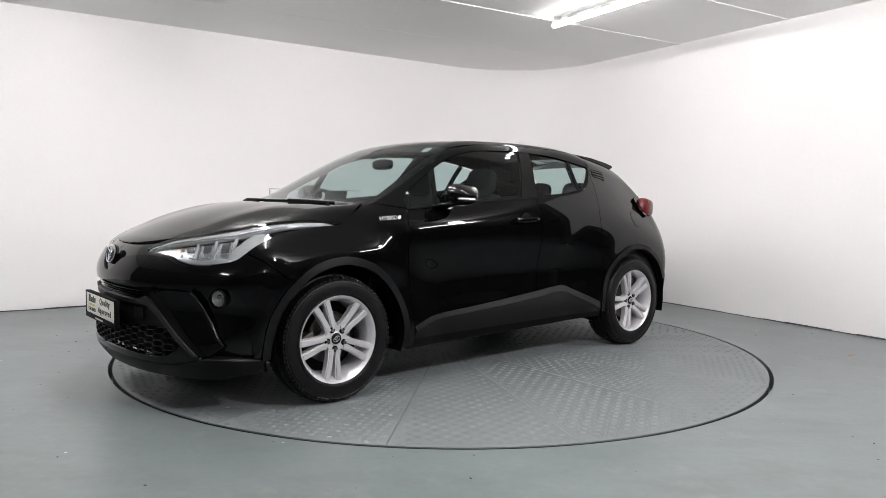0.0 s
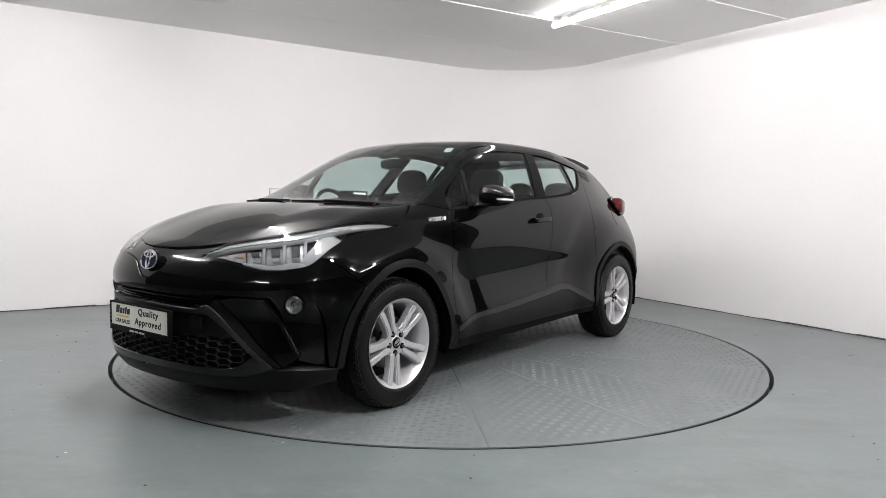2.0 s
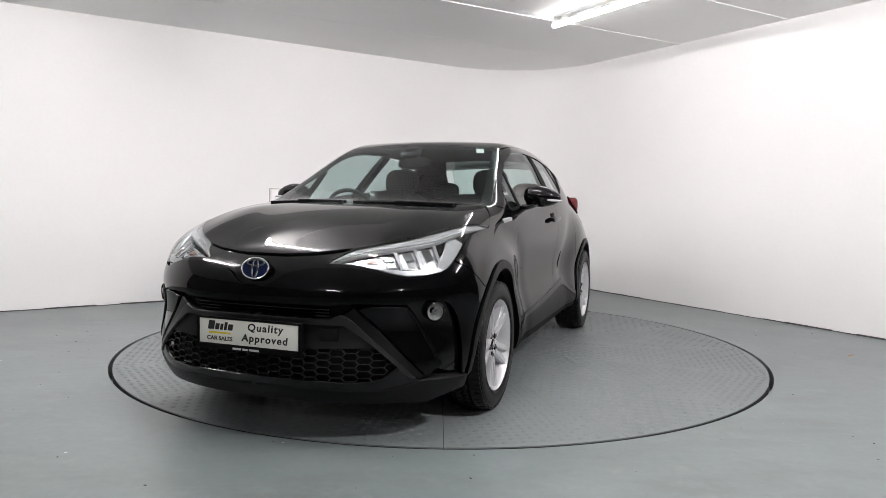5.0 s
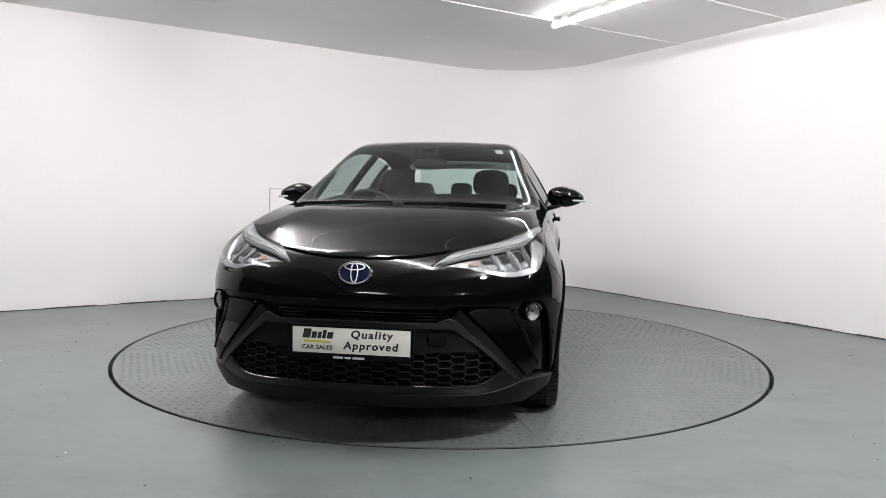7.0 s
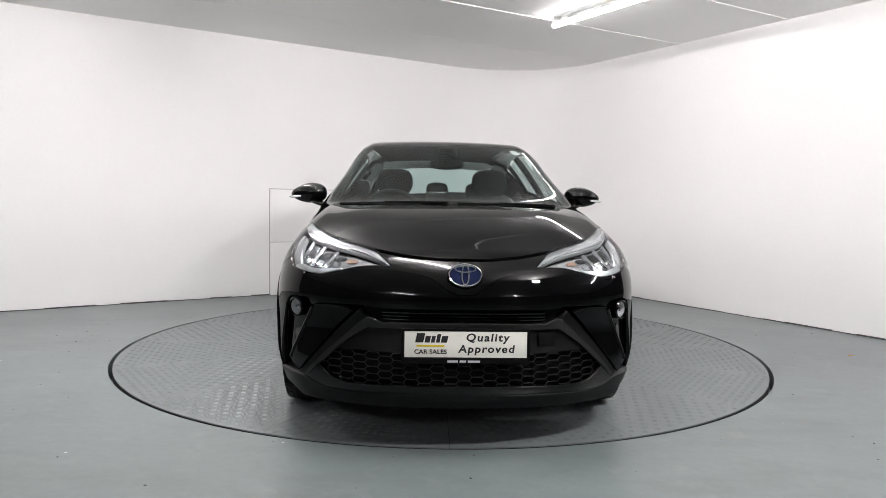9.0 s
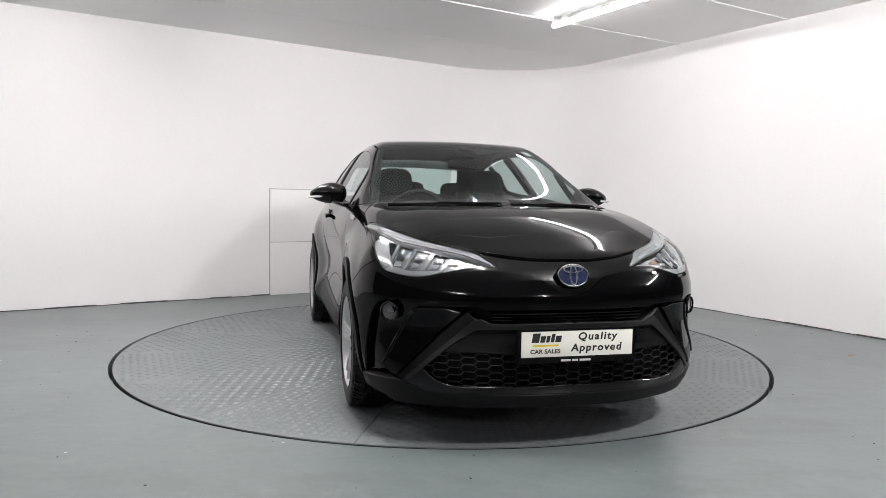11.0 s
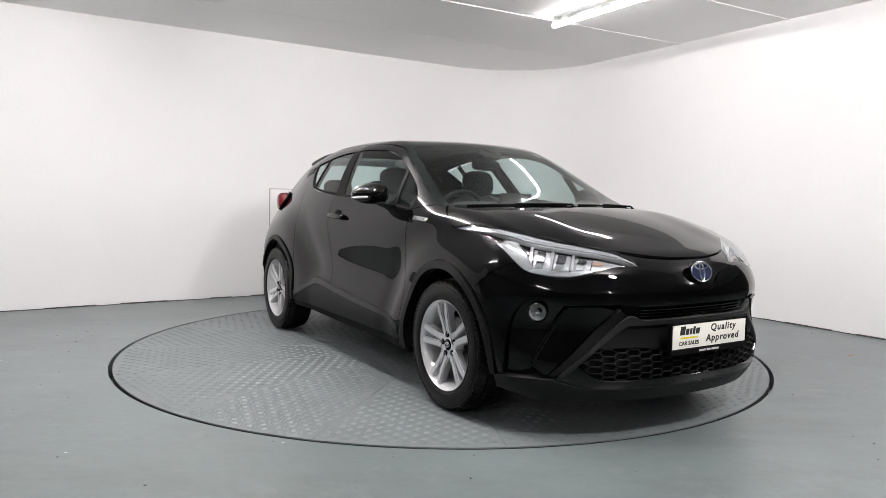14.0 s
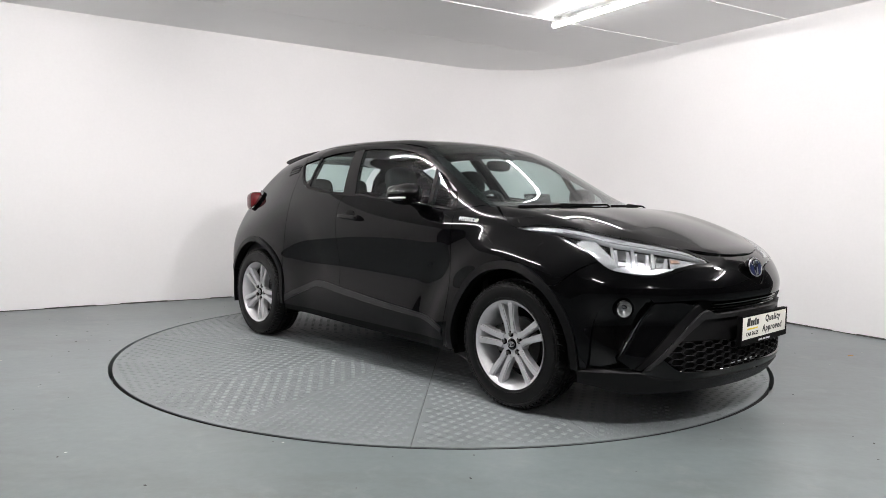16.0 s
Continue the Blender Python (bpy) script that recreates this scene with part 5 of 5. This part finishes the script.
number_plate()
bm = bmesh.new()
box(bm, (0.002, 0.075, 0.055), (2.205, 0.365, 0.505), Matrix.Rotation(radians(14), 4, "Z"), 0.0008)
part("tow_eye_cover", bm, CLAD, car)


def wiper(y0, y1, xo):
    top = thing("wiper", "black windscreen wiper")
    top.parent = car
    n = 14
    blade = []
    for i in range(n + 1):
        y = y0 + (y1 - y0) * i / n
        x = 1.335 - 0.42 * y * y - xo * i / n
        q = ABOVE.skin([(x, y)])[0]
        blade.append((q[0], q[1], q[2] + 0.005))
    tube("blade", blade, 0.005, MATT, top, res=2)
    a = ABOVE.skin([(1.345 - 0.40 * y1 * y1, y1)])[0]
    mid = blade[n // 2 - 1]
    tube("arm", [(a[0] + 0.02, a[1], a[2] - 0.004), (a[0], a[1], a[2] + 0.010), (mid[0], mid[1], mid[2] + 0.006)], 0.006, MATT, top, res=2)


wiper(-0.64, -0.04, 0.03)
wiper(0.02, 0.58, 0.02)
panel("cowl_trim", ABOVE, [on_top((1.37, 0.0), (1.34, 0.3), (1.21, 0.56), (1.06, 0.735)), on_top((1.03, 0.71), (1.16, 0.55), (1.30, 0.3), (1.335, 0.0))], MATT, car, whole=True, lift=-0.004, gap=0.0, flange=0.05)
panel("screen_border", ABOVE, [HEADER[::-1], SCREEN_SIDE[::-1], on_top((1.09, 0.69), (0.86, 0.640), (0.54, 0.580), (0.345, 0.535)), on_top((0.345, 0.535), (0.405, 0.3), (0.42, 0.0))],
      GLOSS, car, whole=True, lift=-0.012, flange=0.0, gap=0.0, step=0.018)
q = on_top((0.40, 0.465))[0]
nn = Vector(skin_normal(q[None])[0])
bm = bmesh.new()
box(bm, (0.05, 0.075, 0.001), (0, 0, 0), None)
part("screen_sticker", bm, PALE, car, "small pale sticker inside the windscreen", at=Matrix.Translation(Vector(q) - nn * 0.006) @ nn.to_track_quat("Z", "Y").to_matrix().to_4x4() @ Matrix.Rotation(radians(90), 4, "Z") @ Matrix.Rotation(radians(-90), 4, "Z"))

# ---------------------------------------------------------------- cabin
panel("headlining", ABOVE, [on_top((0.31, 0.0), (0.29, 0.3), (0.25, 0.50)), on_top((0.25, 0.50), (-0.5, 0.49), (-1.40, 0.44)), on_top((-1.40, 0.44), (-1.44, 0.2), (-1.45, 0.0))], LINING, car, whole=True, lift=-0.03, flange=0.0)
panel("door_lining", FLANK, [on_flank((0.82, 1.045), (0.3, 1.08), (-0.262, 1.12), (-0.8, 1.16), (-1.0, 1.17)), on_flank((-1.5, 1.15), (-1.9, 1.0)), on_flank((-1.9, 0.5), (-1.86, 0.32)), on_flank((-0.8, 0.32), (0.8, 0.32))], CABIN, car, lift=-0.075, flange=0.0)
bm = bmesh.new()
box(bm, (3.1, 1.50, 0.06), (-0.35, 0, 0.27), None, 0.02)
box(bm, (1.1, 1.02, 0.10), (1.5, 0, 0.27), None, 0.02)
box(bm, (0.05, 1.45, 0.72), (1.0, 0, 0.62), None, 0.01)
part("floor_pan", bm, MATT, car)
bm = bmesh.new()
blob(bm, (0.55, 1.42, 0.22), (0.95, 0, 0.955), 3.2, 28, 14)
part("dashboard", bm, CABIN, car)
bm = bmesh.new()
box(bm, (0.02, 0.25, 0.13), (0.80, -0.02, 1.09), Matrix.Rotation(radians(-12), 4, "Y"), 0.008)
part("display_screen", bm, GLOSS, car, "dark tablet display on the dashboard")
bm = bmesh.new()
blob(bm, (0.30, 0.42, 0.12), (0.86, -0.36, 1.04), 2.6)
part("instrument_hood", bm, CABIN, car)
bm = bmesh.new()
ring_torus(bm, 0.185, 0.185, 0.014, Matrix.Translation((0.62, -0.36, 0.99)) @ Matrix.Rotation(radians(-66), 4, "Y"), 40, 8)
blob(bm, (0.12, 0.14, 0.06), (0.63, -0.36, 0.985), 2.4, turn=Matrix.Rotation(radians(-66), 4, "Y"))
box(bm, (0.03, 0.33, 0.025), (0.63, -0.36, 0.985), None, 0.006)
part("steering_wheel", bm, CABIN, car)


def seat(x, y, wide, name="front_seat"):
    top = thing(name, "black cloth car seat with a headrest")
    top.parent = car
    bm = bmesh.new()
    blob(bm, (0.52, wide, 0.20), (x + 0.22, y, 0.52), 3.2)
    part("cushion", bm, CLOTH, top)
    bm = bmesh.new()
    blob(bm, (0.18, wide, 0.66), (x - 0.06, y, 0.84), 3.0, 20, 16, Matrix.Rotation(radians(-16), 4, "Y"))
    part("backrest", bm, CLOTH, top)
    return top


def headrest(top, x, y, z, w=0.27, h=0.20):
    bm = bmesh.new()
    blob(bm, (0.11, w, h), (x, y, z), 3.0, turn=Matrix.Rotation(radians(-10), 4, "Y"))
    part("headrest", bm, CLOTH, top)
    bm = bmesh.new()
    for o in (-0.06, 0.06):
        rod(bm, (x + 0.02, y + o, z - 0.18), (x, y + o, z), 0.006, 8)
    part("headrest_post", bm, STEEL, top)


for y in (0.36, -0.36):
    headrest(seat(-0.10, y, 0.50), -0.20, y, 1.235)
bench = seat(-1.05, 0.0, 1.26, "rear_seat")
bench["label"] = "black cloth rear bench with three headrests"
for y in (0.38, -0.38, 0.0):
    headrest(bench, -1.24, y, 1.185, 0.25 if y else 0.2, 0.15)
bm = bmesh.new()
blob(bm, (0.05, 0.23, 0.075), (0.42, 0.0, 1.345), 3.0)
part("inner_mirror", bm, GLOSS, car, "black rear-view mirror behind the windscreen")
bm = bmesh.new()
blob(bm, (0.14, 0.14, 0.05), (0.47, 0.0, 1.418), 3.0, turn=Matrix.Rotation(radians(24), 4, "Y"))
part("camera_housing", bm, GLOSS, car)


# ---------------------------------------------------------------- what moves
def motions():
    """The turntable turns steadily and carries the car."""
    rows_table, rows_car = [], []
    for i in range(9):
        t = 2.0 * i
        turn = Matrix.Rotation(radians(START + RATE * t), 4, "Z")
        rows_table.append((t, turn @ Matrix.Rotation(radians(-1.5), 4, "Z")))
        rows_car.append((t, turn @ Matrix.Translation((0.142, -0.011, 0.0))))
    walk(table, rows_table)
    walk(car, rows_car)


motions()
